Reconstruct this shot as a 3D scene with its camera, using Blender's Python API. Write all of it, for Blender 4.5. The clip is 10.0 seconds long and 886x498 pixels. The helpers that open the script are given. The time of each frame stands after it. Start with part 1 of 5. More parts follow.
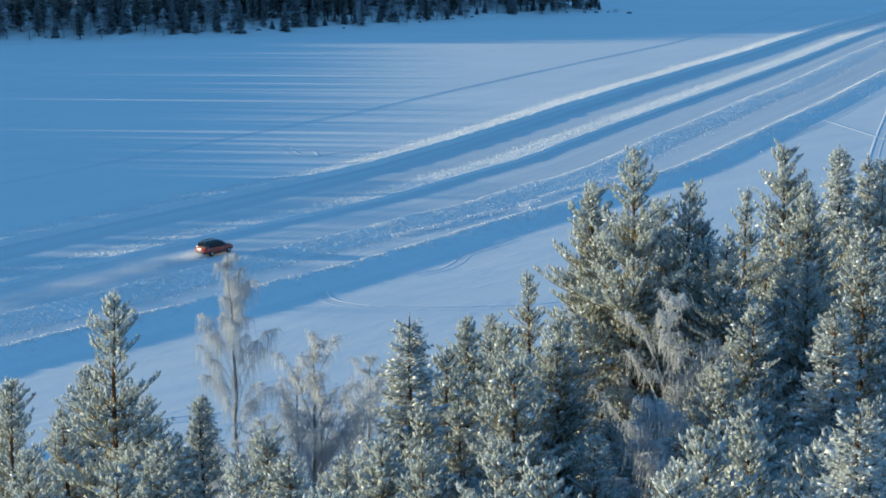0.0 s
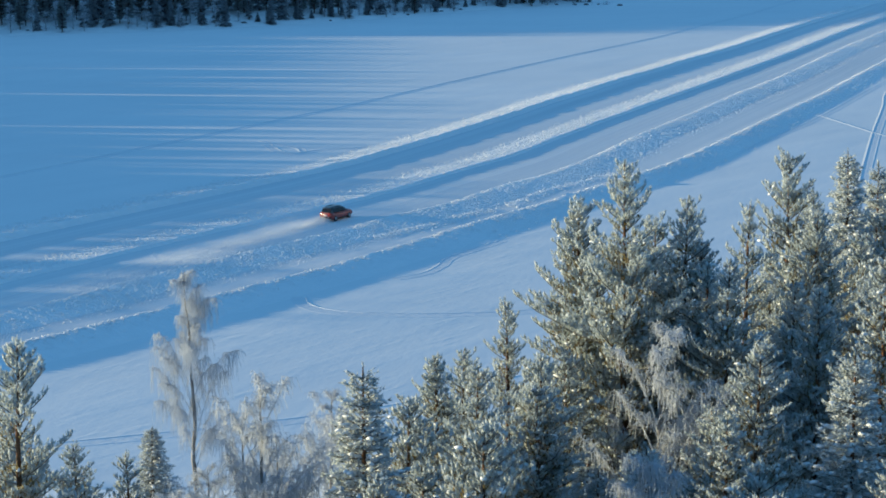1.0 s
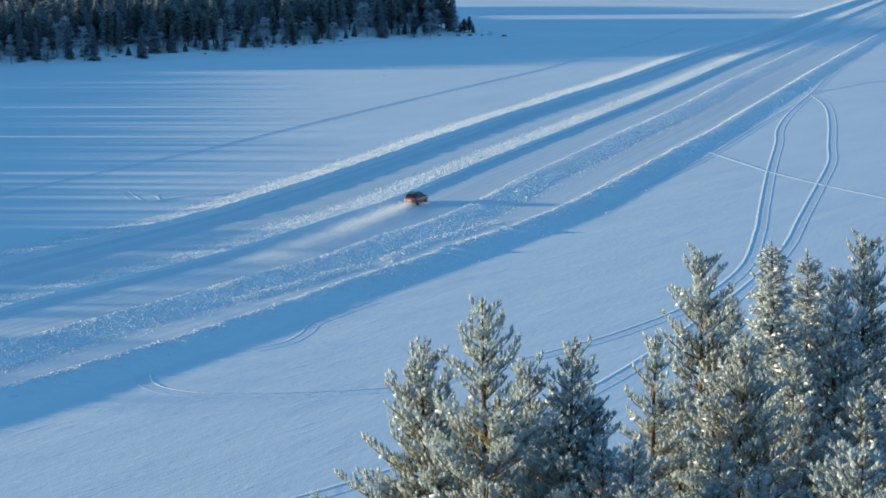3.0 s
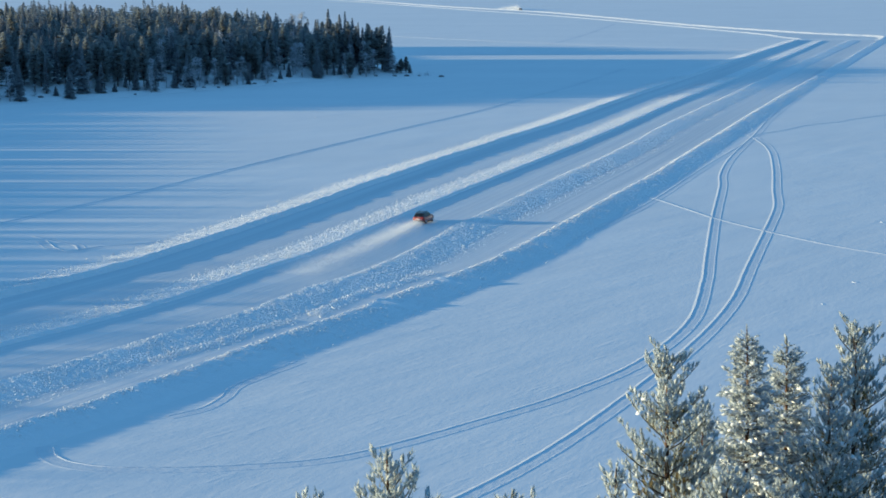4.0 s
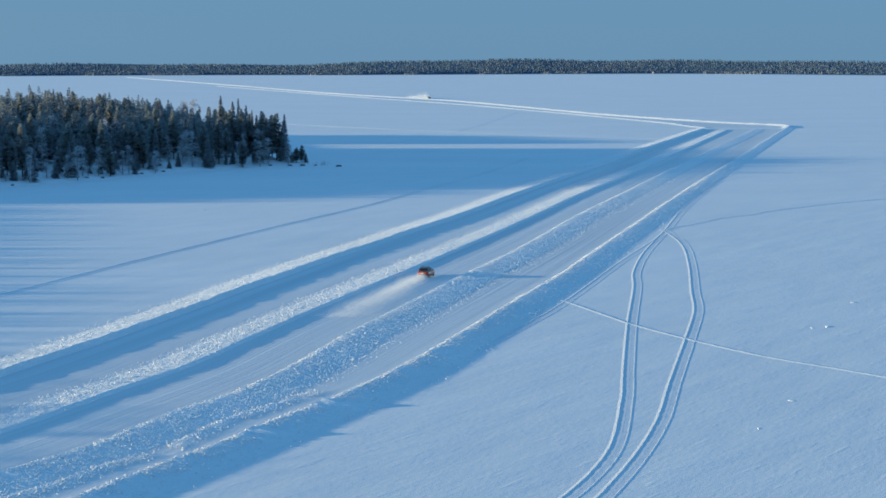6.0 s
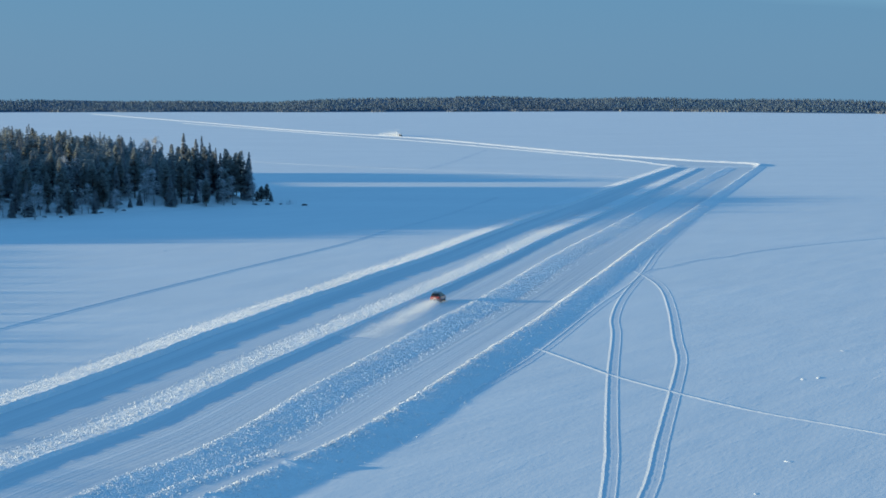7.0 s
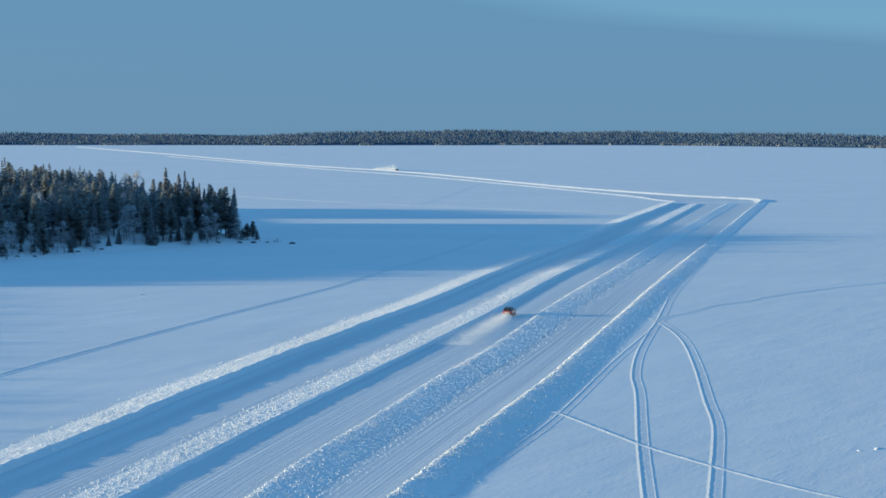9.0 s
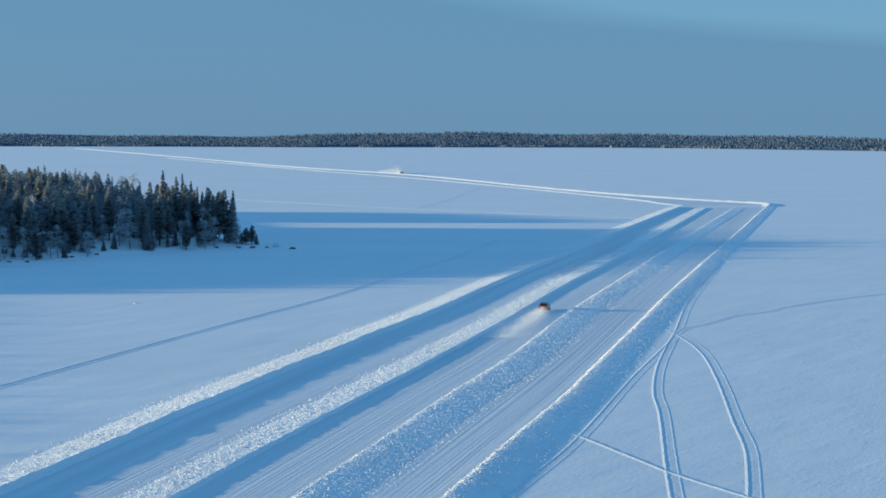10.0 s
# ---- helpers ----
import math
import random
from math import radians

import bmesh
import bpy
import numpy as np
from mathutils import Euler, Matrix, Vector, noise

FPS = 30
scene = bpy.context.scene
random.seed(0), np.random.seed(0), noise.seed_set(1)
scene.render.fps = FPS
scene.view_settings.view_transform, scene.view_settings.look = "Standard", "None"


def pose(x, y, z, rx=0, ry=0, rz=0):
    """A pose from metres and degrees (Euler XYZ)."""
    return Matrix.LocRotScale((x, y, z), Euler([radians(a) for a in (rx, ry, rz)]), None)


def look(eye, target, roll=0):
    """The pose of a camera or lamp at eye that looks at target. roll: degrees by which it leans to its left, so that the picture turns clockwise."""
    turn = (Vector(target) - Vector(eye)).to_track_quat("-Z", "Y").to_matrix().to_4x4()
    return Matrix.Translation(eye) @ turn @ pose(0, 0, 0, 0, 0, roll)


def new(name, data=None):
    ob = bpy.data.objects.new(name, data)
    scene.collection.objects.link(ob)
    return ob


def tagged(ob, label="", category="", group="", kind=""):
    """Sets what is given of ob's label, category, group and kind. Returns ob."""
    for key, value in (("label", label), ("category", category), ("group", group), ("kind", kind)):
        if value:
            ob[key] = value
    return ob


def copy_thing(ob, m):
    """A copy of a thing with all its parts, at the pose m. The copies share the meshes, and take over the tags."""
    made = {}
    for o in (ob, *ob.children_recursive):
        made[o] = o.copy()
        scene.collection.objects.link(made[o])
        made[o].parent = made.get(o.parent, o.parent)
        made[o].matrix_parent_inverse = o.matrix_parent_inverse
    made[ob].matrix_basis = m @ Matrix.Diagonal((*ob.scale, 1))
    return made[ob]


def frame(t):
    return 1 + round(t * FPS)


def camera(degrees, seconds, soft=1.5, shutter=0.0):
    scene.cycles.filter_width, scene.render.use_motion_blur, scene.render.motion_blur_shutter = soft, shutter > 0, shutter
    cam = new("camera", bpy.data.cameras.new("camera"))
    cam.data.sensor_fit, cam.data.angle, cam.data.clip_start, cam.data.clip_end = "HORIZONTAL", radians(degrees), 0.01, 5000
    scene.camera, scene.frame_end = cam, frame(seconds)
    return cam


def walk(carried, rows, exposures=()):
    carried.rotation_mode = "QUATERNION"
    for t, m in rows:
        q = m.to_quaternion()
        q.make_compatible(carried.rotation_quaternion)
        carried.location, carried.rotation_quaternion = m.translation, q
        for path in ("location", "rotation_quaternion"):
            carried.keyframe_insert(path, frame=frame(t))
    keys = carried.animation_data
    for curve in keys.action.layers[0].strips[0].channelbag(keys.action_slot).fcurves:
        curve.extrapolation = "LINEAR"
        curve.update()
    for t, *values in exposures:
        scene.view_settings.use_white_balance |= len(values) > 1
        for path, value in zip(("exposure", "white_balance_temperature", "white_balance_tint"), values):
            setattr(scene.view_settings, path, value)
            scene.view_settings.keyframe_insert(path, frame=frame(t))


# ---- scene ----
cam = camera(30, 10.0, soft=1.72)
PATH = [
    (0, (6.60, -107.29, 37.86), (-12.70, -11.30, 17.53), -0.60),
    (0.5, (6.32, -104.12, 37.74), (-12.95, -8.17, 17.20), -0.68),
    (1, (6.03, -100.53, 37.59), (-12.71, -4.53, 16.78), -0.60),
    (1.5, (5.81, -96.77, 37.56), (-11.82, -0.61, 16.53), -0.60),
    (2, (5.61, -92.65, 37.57), (-10.33, 3.83, 16.64), -0.71),
    (2.5, (5.52, -88.36, 37.57), (-8.60, 8.55, 17.34), -0.72),
    (4, (4.95, -73.48, 37.16), (-3.67, 24.69, 20.21), -0.41),
    (4.5, (4.79, -68.07, 36.75), (-2.18, 30.45, 21.09), -0.31),
    (5, (4.82, -62.26, 36.40), (-0.55, 36.58, 22.17), -0.30),
    (5.5, (4.97, -56.21, 36.33), (0.91, 42.85, 23.31), -0.24),
    (7, (4.16, -37.94, 36.06), (3.31, 61.60, 26.52), -0.02),
    (7.5, (3.50, -31.99, 36.17), (3.18, 67.62, 27.27), -0.02),
    (8, (2.92, -25.95, 36.14), (2.75, 73.70, 27.83), 0.01),
    (8.5, (2.30, -19.73, 35.95), (2.19, 79.96, 28.18), 0.00),
    (9, (1.59, -13.31, 35.94), (1.53, 86.40, 28.40), 0.07),
    (9.5, (0.85, -6.74, 35.93), (0.83, 92.98, 28.43), 0.10),
    (10, (0.00, 0.00, 36.00), (0.00, 99.72, 28.58), 0.19),
]
walk(cam, [(t, look(eye, target, roll)) for t, eye, target, roll in PATH],
     exposures=[(0.0, 0.75), (10.0, 0.75)])

# ---- sky and sun: a low winter sun over the left shore, thin cloud ----
SUN_ELEV = radians(5.0)
SUN_FROM = Vector((-1.0, -0.03, math.tan(SUN_ELEV)))
world = bpy.data.worlds.new("winter_sky")
scene.world = world
world.use_nodes = True
wn, wl = world.node_tree.nodes, world.node_tree.links
wn.clear()
w_out = wn.new("ShaderNodeOutputWorld")
w_bg = wn.new("ShaderNodeBackground")
w_sky = wn.new("ShaderNodeTexSky")
w_sky.sky_type = "NISHITA"
w_sky.sun_disc = False
w_sky.sun_elevation = SUN_ELEV
w_sky.sun_rotation = radians(-90)
w_sky.air_density, w_sky.dust_density, w_sky.ozone_density = 1.3, 0.2, 4.0
w_co = wn.new("ShaderNodeTexCoord")
w_sep = wn.new("ShaderNodeSeparateXYZ")
wl.new(w_co.outputs["Generated"], w_sep.inputs[0])
# thin high cloud: grey-blue low down, deeper blue overhead, broken by paler gaps
w_dome = wn.new("ShaderNodeValToRGB")
w_dome.color_ramp.elements[0].position, w_dome.color_ramp.elements[0].color = 0.0, (0.078, 0.190, 0.312, 1)
w_dome.color_ramp.elements[1].position, w_dome.color_ramp.elements[1].color = 0.45, (0.0405, 0.149, 0.338, 1)
wl.new(w_sep.outputs[2], w_dome.inputs[0])
w_map = wn.new("ShaderNodeMapping")
w_map.inputs["Scale"].default_value = (1.0, 1.0, 14.0)
w_map.inputs["Location"].default_value = (0.3, 0.2, 0.35)
w_noise = wn.new("ShaderNodeTexNoise")
w_noise.inputs["Scale"].default_value = 1.6
w_noise.inputs["Detail"].default_value = 6
wl.new(w_co.outputs["Generated"], w_map.inputs[0])
wl.new(w_map.outputs[0], w_noise.inputs["Vector"])
# the upper edge of the cloud bank slopes down to the right; paler clear sky above it
w_slope = wn.new("ShaderNodeMath")
w_slope.operation = "MULTIPLY_ADD"
wl.new(w_sep.outputs[0], w_slope.inputs[0])
w_slope.inputs[1].default_value = 0.13
wl.new(w_sep.outputs[2], w_slope.inputs[2])
w_edge = wn.new("ShaderNodeMath")
w_edge.operation = "MULTIPLY_ADD"
wl.new(w_noise.outputs["Fac"], w_edge.inputs[0])
w_edge.inputs[1].default_value = 0.04
wl.new(w_slope.outputs[0], w_edge.inputs[2])
w_ramp = wn.new("ShaderNodeValToRGB")
w_ramp.color_ramp.elements[0].position, w_ramp.color_ramp.elements[0].color = 0.094, (1.0, 1.0, 1.0, 1)
w_ramp.color_ramp.elements[1].position, w_ramp.color_ramp.elements[1].color = 0.110, (1.38, 1.30, 1.18, 1)
wl.new(w_edge.outputs[0], w_ramp.inputs[0])
w_mul = wn.new("ShaderNodeMix")
w_mul.data_type, w_mul.blend_type = "RGBA", "MULTIPLY"
w_mul.inputs[0].default_value = 1.0
wl.new(w_dome.outputs[0], w_mul.inputs[6])
wl.new(w_ramp.outputs[0], w_mul.inputs[7])
w_scale = wn.new("ShaderNodeVectorMath")
w_scale.operation = "SCALE"
w_scale.inputs[3].default_value = 10.0
wl.new(w_mul.outputs[2], w_scale.inputs[0])
w_mix = wn.new("ShaderNodeMix")
w_mix.data_type = "RGBA"
w_mix.inputs[0].default_value = 0.85
wl.new(w_sky.outputs[0], w_mix.inputs[6])
wl.new(w_scale.outputs[0], w_mix.inputs[7])
wl.new(w_mix.outputs[2], w_bg.inputs[0])
wl.new(w_bg.outputs[0], w_out.inputs[0])
w_bg.inputs[1].default_value = 0.10

sun_data = bpy.data.lights.new("sun", "SUN")
sun_data.energy, sun_data.angle, sun_data.color = 4.75, radians(0.8), (1.0, 0.87, 0.55)
sun = new("sun", sun_data)
sun.matrix_world = look(SUN_FROM * 100, (0, 0, 0))


# ---- materials ----
def shader(name, rough=0.6, spec=0.3, metal=0.0):
    m = bpy.data.materials.new(name)
    m.use_nodes = True
    b = m.node_tree.nodes["Principled BSDF"]
    b.inputs["Roughness"].default_value = rough
    b.inputs["Metallic"].default_value = metal
    b.inputs["Specular IOR Level"].default_value = spec
    return m, m.node_tree.nodes, m.node_tree.links, b


def ramp(nodes, stops):
    r = nodes.new("ShaderNodeValToRGB")
    els = r.color_ramp.elements
    while len(els) < len(stops):
        els.new(0.5)
    for e, (p, c) in zip(els, stops):
        e.position, e.color = p, (*c, 1)
    return r


def noise_at(nodes, links, vec, scale, detail=4, stretch=(1, 1, 1), turn=0.0):
    mp = nodes.new("ShaderNodeMapping")
    mp.vector_type = "TEXTURE"
    mp.inputs["Scale"].default_value = [1 / k for k in stretch]
    mp.inputs["Rotation"].default_value = (0, 0, turn)
    links.new(vec, mp.inputs[0])
    n = nodes.new("ShaderNodeTexNoise")
    n.inputs["Scale"].default_value, n.inputs["Detail"].default_value = scale, detail
    links.new(mp.outputs[0], n.inputs["Vector"])
    return n.outputs["Fac"]


def bump(nodes, links, height, strength, distance, normal=None):
    b = nodes.new("ShaderNodeBump")
    b.inputs["Strength"].default_value, b.inputs["Distance"].default_value = strength, distance
    links.new(height, b.inputs["Height"])
    if normal:
        links.new(normal, b.inputs["Normal"])
    return b.outputs[0]


WIND = radians(55)


def snow(name, low, high, wind=(0.16, 0.5), relief=0.10, grain=0.02, ridges=0.0):
    """Wind-packed snow: long drifts, ripples, a fine grain and, on the open lake, scattered low wind ridges."""
    m, n, l, b = shader(name, 0.75, 0.25)
    co = n.new("ShaderNodeTexCoord").outputs["Object"]
    drift = noise_at(n, l, co, 1.0, 5, (wind[0], wind[1], 1), WIND)
    ripple = noise_at(n, l, co, 1.0, 4, (0.9, 2.2, 1), WIND + 0.1)
    fine = noise_at(n, l, co, 6.0, 3)
    patch = noise_at(n, l, co, 0.02, 4, (0.6, 1.6, 1))
    mx = n.new("ShaderNodeMath")
    mx.operation = "MULTIPLY_ADD"
    l.new(patch, mx.inputs[0])
    mx.inputs[1].default_value = 0.6
    half = n.new("ShaderNodeMath")
    half.operation = "MULTIPLY"
    l.new(drift, half.inputs[0])
    half.inputs[1].default_value = 0.4
    l.new(half.outputs[0], mx.inputs[2])
    r = ramp(n, [(0.3, low), (0.7, high)])
    l.new(mx.outputs[0], r.inputs[0])
    l.new(r.outputs[0], b.inputs["Base Color"])
    top = bump(n, l, drift, 0.7, relief)
    top = bump(n, l, ripple, 0.5, relief * 0.2, top)
    if ridges:
        for turn, stretch, cut in ((WIND, (0.15, 0.85, 1), 0.60), (WIND - 0.2, (0.35, 1.4, 1), 0.63)):
            sharp = ramp(n, [(cut, (0, 0, 0)), (cut + 0.1, (1, 1, 1))])
            l.new(noise_at(n, l, co, 1.0, 4, stretch, turn), sharp.inputs[0])
            top = bump(n, l, sharp.outputs[0], 0.8, ridges, top)
    l.new(bump(n, l, fine, 0.5, grain, top), b.inputs["Normal"])
    return m


def plain(name, colour, rough=0.5, metal=0.0, spec=0.4, vary=0.12, scale=3.0):
    m, n, l, b = shader(name, rough, spec, metal)
    co = n.new("ShaderNodeTexCoord").outputs["Object"]
    f = noise_at(n, l, co, scale, 4)
    r = ramp(n, [(0.3, [c * (1 - vary) for c in colour]), (0.7, [min(1, c * (1 + vary)) for c in colour])])
    l.new(f, r.inputs[0])
    l.new(r.outputs[0], b.inputs["Base Color"])
    return m


def frosted(name, green, frost, amount, rough=0.8, patch_scale=1.3, clump=1.0):
    """Needles or twigs under hoarfrost: each blade takes more or less frost, in patches."""
    m, n, l, b = shader(name, rough, 0.15)
    co = n.new("ShaderNodeTexCoord").outputs["Object"]
    patch = noise_at(n, l, co, patch_scale, 3)
    geo = n.new("ShaderNodeNewGeometry")
    info = n.new("ShaderNodeObjectInfo")
    a = n.new("ShaderNodeMath")
    a.operation = "MULTIPLY_ADD"
    l.new(geo.outputs["Random Per Island"], a.inputs[0])
    a.inputs[1].default_value = 0.55 if clump <= 1 else 0.3
    spread = n.new("ShaderNodeMath")
    spread.operation = "MULTIPLY_ADD"
    spread.inputs[1].default_value = clump
    spread.inputs[2].default_value = 0.5 - 0.5 * clump + (0.12 if clump > 1 else 0.0)
    l.new(patch, spread.inputs[0])
    l.new(spread.outputs[0], a.inputs[2])
    c = n.new("ShaderNodeMath")
    c.operation = "MULTIPLY_ADD"
    l.new(info.outputs["Random"], c.inputs[0])
    c.inputs[1].default_value = 0.16
    l.new(a.outputs[0], c.inputs[2])
    mid = 1.02 - 0.5 * amount
    r = ramp(n, [(mid - 0.28, green), (mid, [0.55 * g + 0.45 * f for g, f in zip(green, frost)]), (mid + 0.2, frost)])
    l.new(c.outputs[0], r.inputs[0])
    l.new(r.outputs[0], b.inputs["Base Color"])
    # thin needles and rime let part of the light through
    thin, both = n.new("ShaderNodeBsdfTranslucent"), n.new("ShaderNodeMixShader")
    both.inputs[0].default_value = 0.46
    l.new(r.outputs[0], thin.inputs[0])
    l.new(b.outputs[0], both.inputs[1])
    l.new(thin.outputs[0], both.inputs[2])
    l.new(both.outputs[0], n["Material Output"].inputs[0])
    return m


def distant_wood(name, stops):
    """Forest seen over kilometres of cold air, whose haze the stops can carry: broad lighter and darker patches, a
    little change from tree to tree.
    """
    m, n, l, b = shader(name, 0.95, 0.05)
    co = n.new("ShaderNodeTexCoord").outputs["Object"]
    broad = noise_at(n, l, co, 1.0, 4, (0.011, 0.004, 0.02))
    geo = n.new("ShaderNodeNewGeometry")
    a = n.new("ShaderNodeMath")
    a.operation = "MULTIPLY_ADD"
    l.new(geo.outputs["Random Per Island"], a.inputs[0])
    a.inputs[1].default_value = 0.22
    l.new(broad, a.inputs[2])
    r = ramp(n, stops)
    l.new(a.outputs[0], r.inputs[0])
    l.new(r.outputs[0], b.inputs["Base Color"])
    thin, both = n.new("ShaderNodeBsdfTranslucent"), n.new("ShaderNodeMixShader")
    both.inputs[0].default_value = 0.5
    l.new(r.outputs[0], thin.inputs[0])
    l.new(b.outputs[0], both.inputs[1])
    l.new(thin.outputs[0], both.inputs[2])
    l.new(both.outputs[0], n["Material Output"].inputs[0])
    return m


def bark(name, dark, light, scale=4.0):
    m, n, l, b = shader(name, 0.9, 0.1)
    co = n.new("ShaderNodeTexCoord").outputs["Object"]
    f = noise_at(n, l, co, scale, 5, (1, 1, 0.3))
    r = ramp(n, [(0.35, dark), (0.65, light)])
    l.new(f, r.inputs[0])
    l.new(r.outputs[0], b.inputs["Base Color"])
    l.new(bump(n, l, f, 0.6, 0.02), b.inputs["Normal"])
    return m


def road_snow():
    """Scraped ice and packed snow with long lines left by the plough and tyres."""
    m, n, l, b = shader("packed_road_snow", 0.55, 0.35)
    uv = n.new("ShaderNodeUVMap").outputs[0]
    lines = noise_at(n, l, uv, 1.0, 6, (0.006, 2.3, 1))
    wide = noise_at(n, l, uv, 1.0, 4, (0.005, 0.45, 1))
    fine = noise_at(n, l, uv, 1.0, 3, (1.3, 3.0, 1))
    a = n.new("ShaderNodeMath")
    a.operation = "MULTIPLY_ADD"
    l.new(wide, a.inputs[0])
    a.inputs[1].default_value = 0.6
    h = n.new("ShaderNodeMath")
    h.operation = "MULTIPLY"
    l.new(lines, h.inputs[0])
    h.inputs[1].default_value = 0.4
    l.new(h.outputs[0], a.inputs[2])
    r = ramp(n, [(0.35, (0.60, 0.63, 0.67)), (0.6, (0.76, 0.77, 0.79))])
    l.new(a.outputs[0], r.inputs[0])
    l.new(r.outputs[0], b.inputs["Base Color"])
    n1 = bump(n, l, lines, 1.0, 0.075)
    l.new(bump(n, l, fine, 0.5, 0.03, n1), b.inputs["Normal"])
    return m


SNOW = snow("lake_snow", (0.745, 0.765, 0.785), (0.825, 0.835, 0.845), (0.05, 0.16), 0.15, 0.016, 0.011)
BANK = snow("ploughed_snow", (0.78, 0.80, 0.82), (0.88, 0.88, 0.89), (0.8, 0.9), 0.14, 0.16)
CLOD = snow("snow_clod", (0.72, 0.74, 0.76), (0.86, 0.86, 0.87), (1.5, 1.5), 0.03, 0.02)
ROAD = road_snow()
# pressed snow, its colour lowered further to stand in for shade in the groove
TRACK = snow("pressed_shaded_track_snow", (0.66, 0.69, 0.73), (0.80, 0.82, 0.84), (1.2, 1.2), 0.05, 0.02)
POWDER = plain("powder_snow", (0.80, 0.82, 0.85), 0.9, 0, 0.1, 0.03)
# loose flakes scatter the light through
pn, pl = POWDER.node_tree.nodes, POWDER.node_tree.links
thin_flake, flake_mix = pn.new("ShaderNodeBsdfTranslucent"), pn.new("ShaderNodeMixShader")
thin_flake.inputs[0].default_value = (0.80, 0.83, 0.87, 1)
flake_mix.inputs[0].default_value = 0.5
pl.new(pn["Principled BSDF"].outputs[0], flake_mix.inputs[1])
pl.new(thin_flake.outputs[0], flake_mix.inputs[2])
pl.new(flake_mix.outputs[0], pn["Material Output"].inputs[0])
PINE = frosted("frosted_pine_needles", (0.13, 0.138, 0.085), (0.57, 0.62, 0.605), 1.02, 0.8, 2.2, 1.5)
INNER = frosted("old_inner_pine_needles", (0.085, 0.066, 0.024), (0.30, 0.235, 0.11), 0.75, 0.8, 1.6, 1.5)
FROST = frosted("white_frost_on_shoots", (0.38, 0.415, 0.38), (0.67, 0.73, 0.765), 1.0, 0.8, 2.2, 1.5)
LIMB = frosted("rimed_limb_bark", (0.05, 0.035, 0.028), (0.34, 0.34, 0.32), 0.7)
SPRUCE = frosted("frosted_spruce_needles", (0.07, 0.083, 0.054), (0.60, 0.65, 0.66), 0.85, 0.8, 2.4, 2.0)
TWIG = frosted("frosted_birch_twigs", (0.45, 0.46, 0.475), (0.72, 0.75, 0.79), 1.0)
LOAD = plain("snow_on_branches", (0.74, 0.77, 0.80), 0.9, 0, 0.1, 0.08)
PINE_BARK = bark("pine_bark", (0.05, 0.033, 0.025), (0.19, 0.095, 0.05))
BIRCH_BARK = bark("birch_bark", (0.10, 0.09, 0.085), (0.40, 0.39, 0.38), 2.5)
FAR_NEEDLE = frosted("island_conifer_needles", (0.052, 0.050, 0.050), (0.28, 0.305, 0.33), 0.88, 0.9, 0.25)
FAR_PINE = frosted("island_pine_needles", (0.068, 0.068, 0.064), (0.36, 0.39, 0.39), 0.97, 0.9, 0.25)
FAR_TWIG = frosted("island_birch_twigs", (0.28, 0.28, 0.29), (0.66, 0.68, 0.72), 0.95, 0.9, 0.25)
# the blue haze of the far air is put into these base colours
HAZED_WOOD = distant_wood("distant_wood", [(0.42, (0.155, 0.25, 0.355)), (0.58, (0.185, 0.27, 0.365)), (0.72, (0.225, 0.295, 0.375))])
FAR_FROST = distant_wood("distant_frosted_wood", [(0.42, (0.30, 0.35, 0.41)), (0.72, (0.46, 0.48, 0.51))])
ROCK = bark("shore_rock", (0.06, 0.06, 0.065), (0.22, 0.22, 0.23), 2.0)


# ---- mesh helpers ----
def np_mesh(name, verts, tris, material, smooth=False):
    """A triangle mesh from arrays."""
    me = bpy.data.meshes.new(name)
    verts, tris = np.asarray(verts, dtype=np.float32), np.asarray(tris, dtype=np.int32)
    me.vertices.add(len(verts))
    me.vertices.foreach_set("co", verts.ravel())
    me.loops.add(tris.size)
    me.loops.foreach_set("vertex_index", tris.ravel())
    me.polygons.add(len(tris))
    me.polygons.foreach_set("loop_start", np.arange(0, tris.size, 3, dtype=np.int32))
    me.polygons.foreach_set("use_smooth", np.full(len(tris), smooth))
    me.update(calc_edges=True)
    me.materials.append(material)
    return me


def part(name, mesh, parent, label=""):
    ob = new(name, mesh)
    ob.parent = parent
    return tagged(ob, label)


def bm_mesh(name, bm, material, smooth=False):
    me = bpy.data.meshes.new(name)
    for f in bm.faces:
        f.smooth = smooth
    bm.to_mesh(me)
    bm.free()
    me.materials.append(material)
    return me


def join(chunks):
    """Joins (verts, tris) pairs into one pair."""
    vs, ts, k = [], [], 0
    for v, t in chunks:
        vs.append(v)
        ts.append(np.asarray(t) + k)
        k += len(v)
    return np.concatenate(vs), np.concatenate(ts)


def grid_tris(rows, cols):
    i = np.arange(rows - 1)[:, None] * cols + np.arange(cols - 1)[None, :]
    i = i.ravel()
    return np.concatenate([np.stack([i, i + 1, i + cols + 1], 1), np.stack([i, i + cols + 1, i + cols], 1)])


def spline(points, step):
    """Points every step metres on a smooth curve through the given ones, and the way along at each."""
    p = np.array(points, dtype=float)
    p = np.vstack([2 * p[0] - p[1], p, 2 * p[-1] - p[-2]])
    out = []
    for i in range(1, len(p) - 2):
        n = max(2, int(np.linalg.norm(p[i + 1] - p[i]) / step))
        t = np.linspace(0, 1, n, endpoint=False)[:, None]
        a, b, c, d = p[i - 1], p[i], p[i + 1], p[i + 2]
        out.append(0.5 * (2 * b + (c - a) * t + (2 * a - 5 * b + 4 * c - d) * t**2 + (3 * b - a - 3 * c + d) * t**3))
    q = np.vstack(out + [p[-2][None, :]])
    way = np.gradient(q, axis=0)
    return q, way / np.linalg.norm(way, axis=1)[:, None]


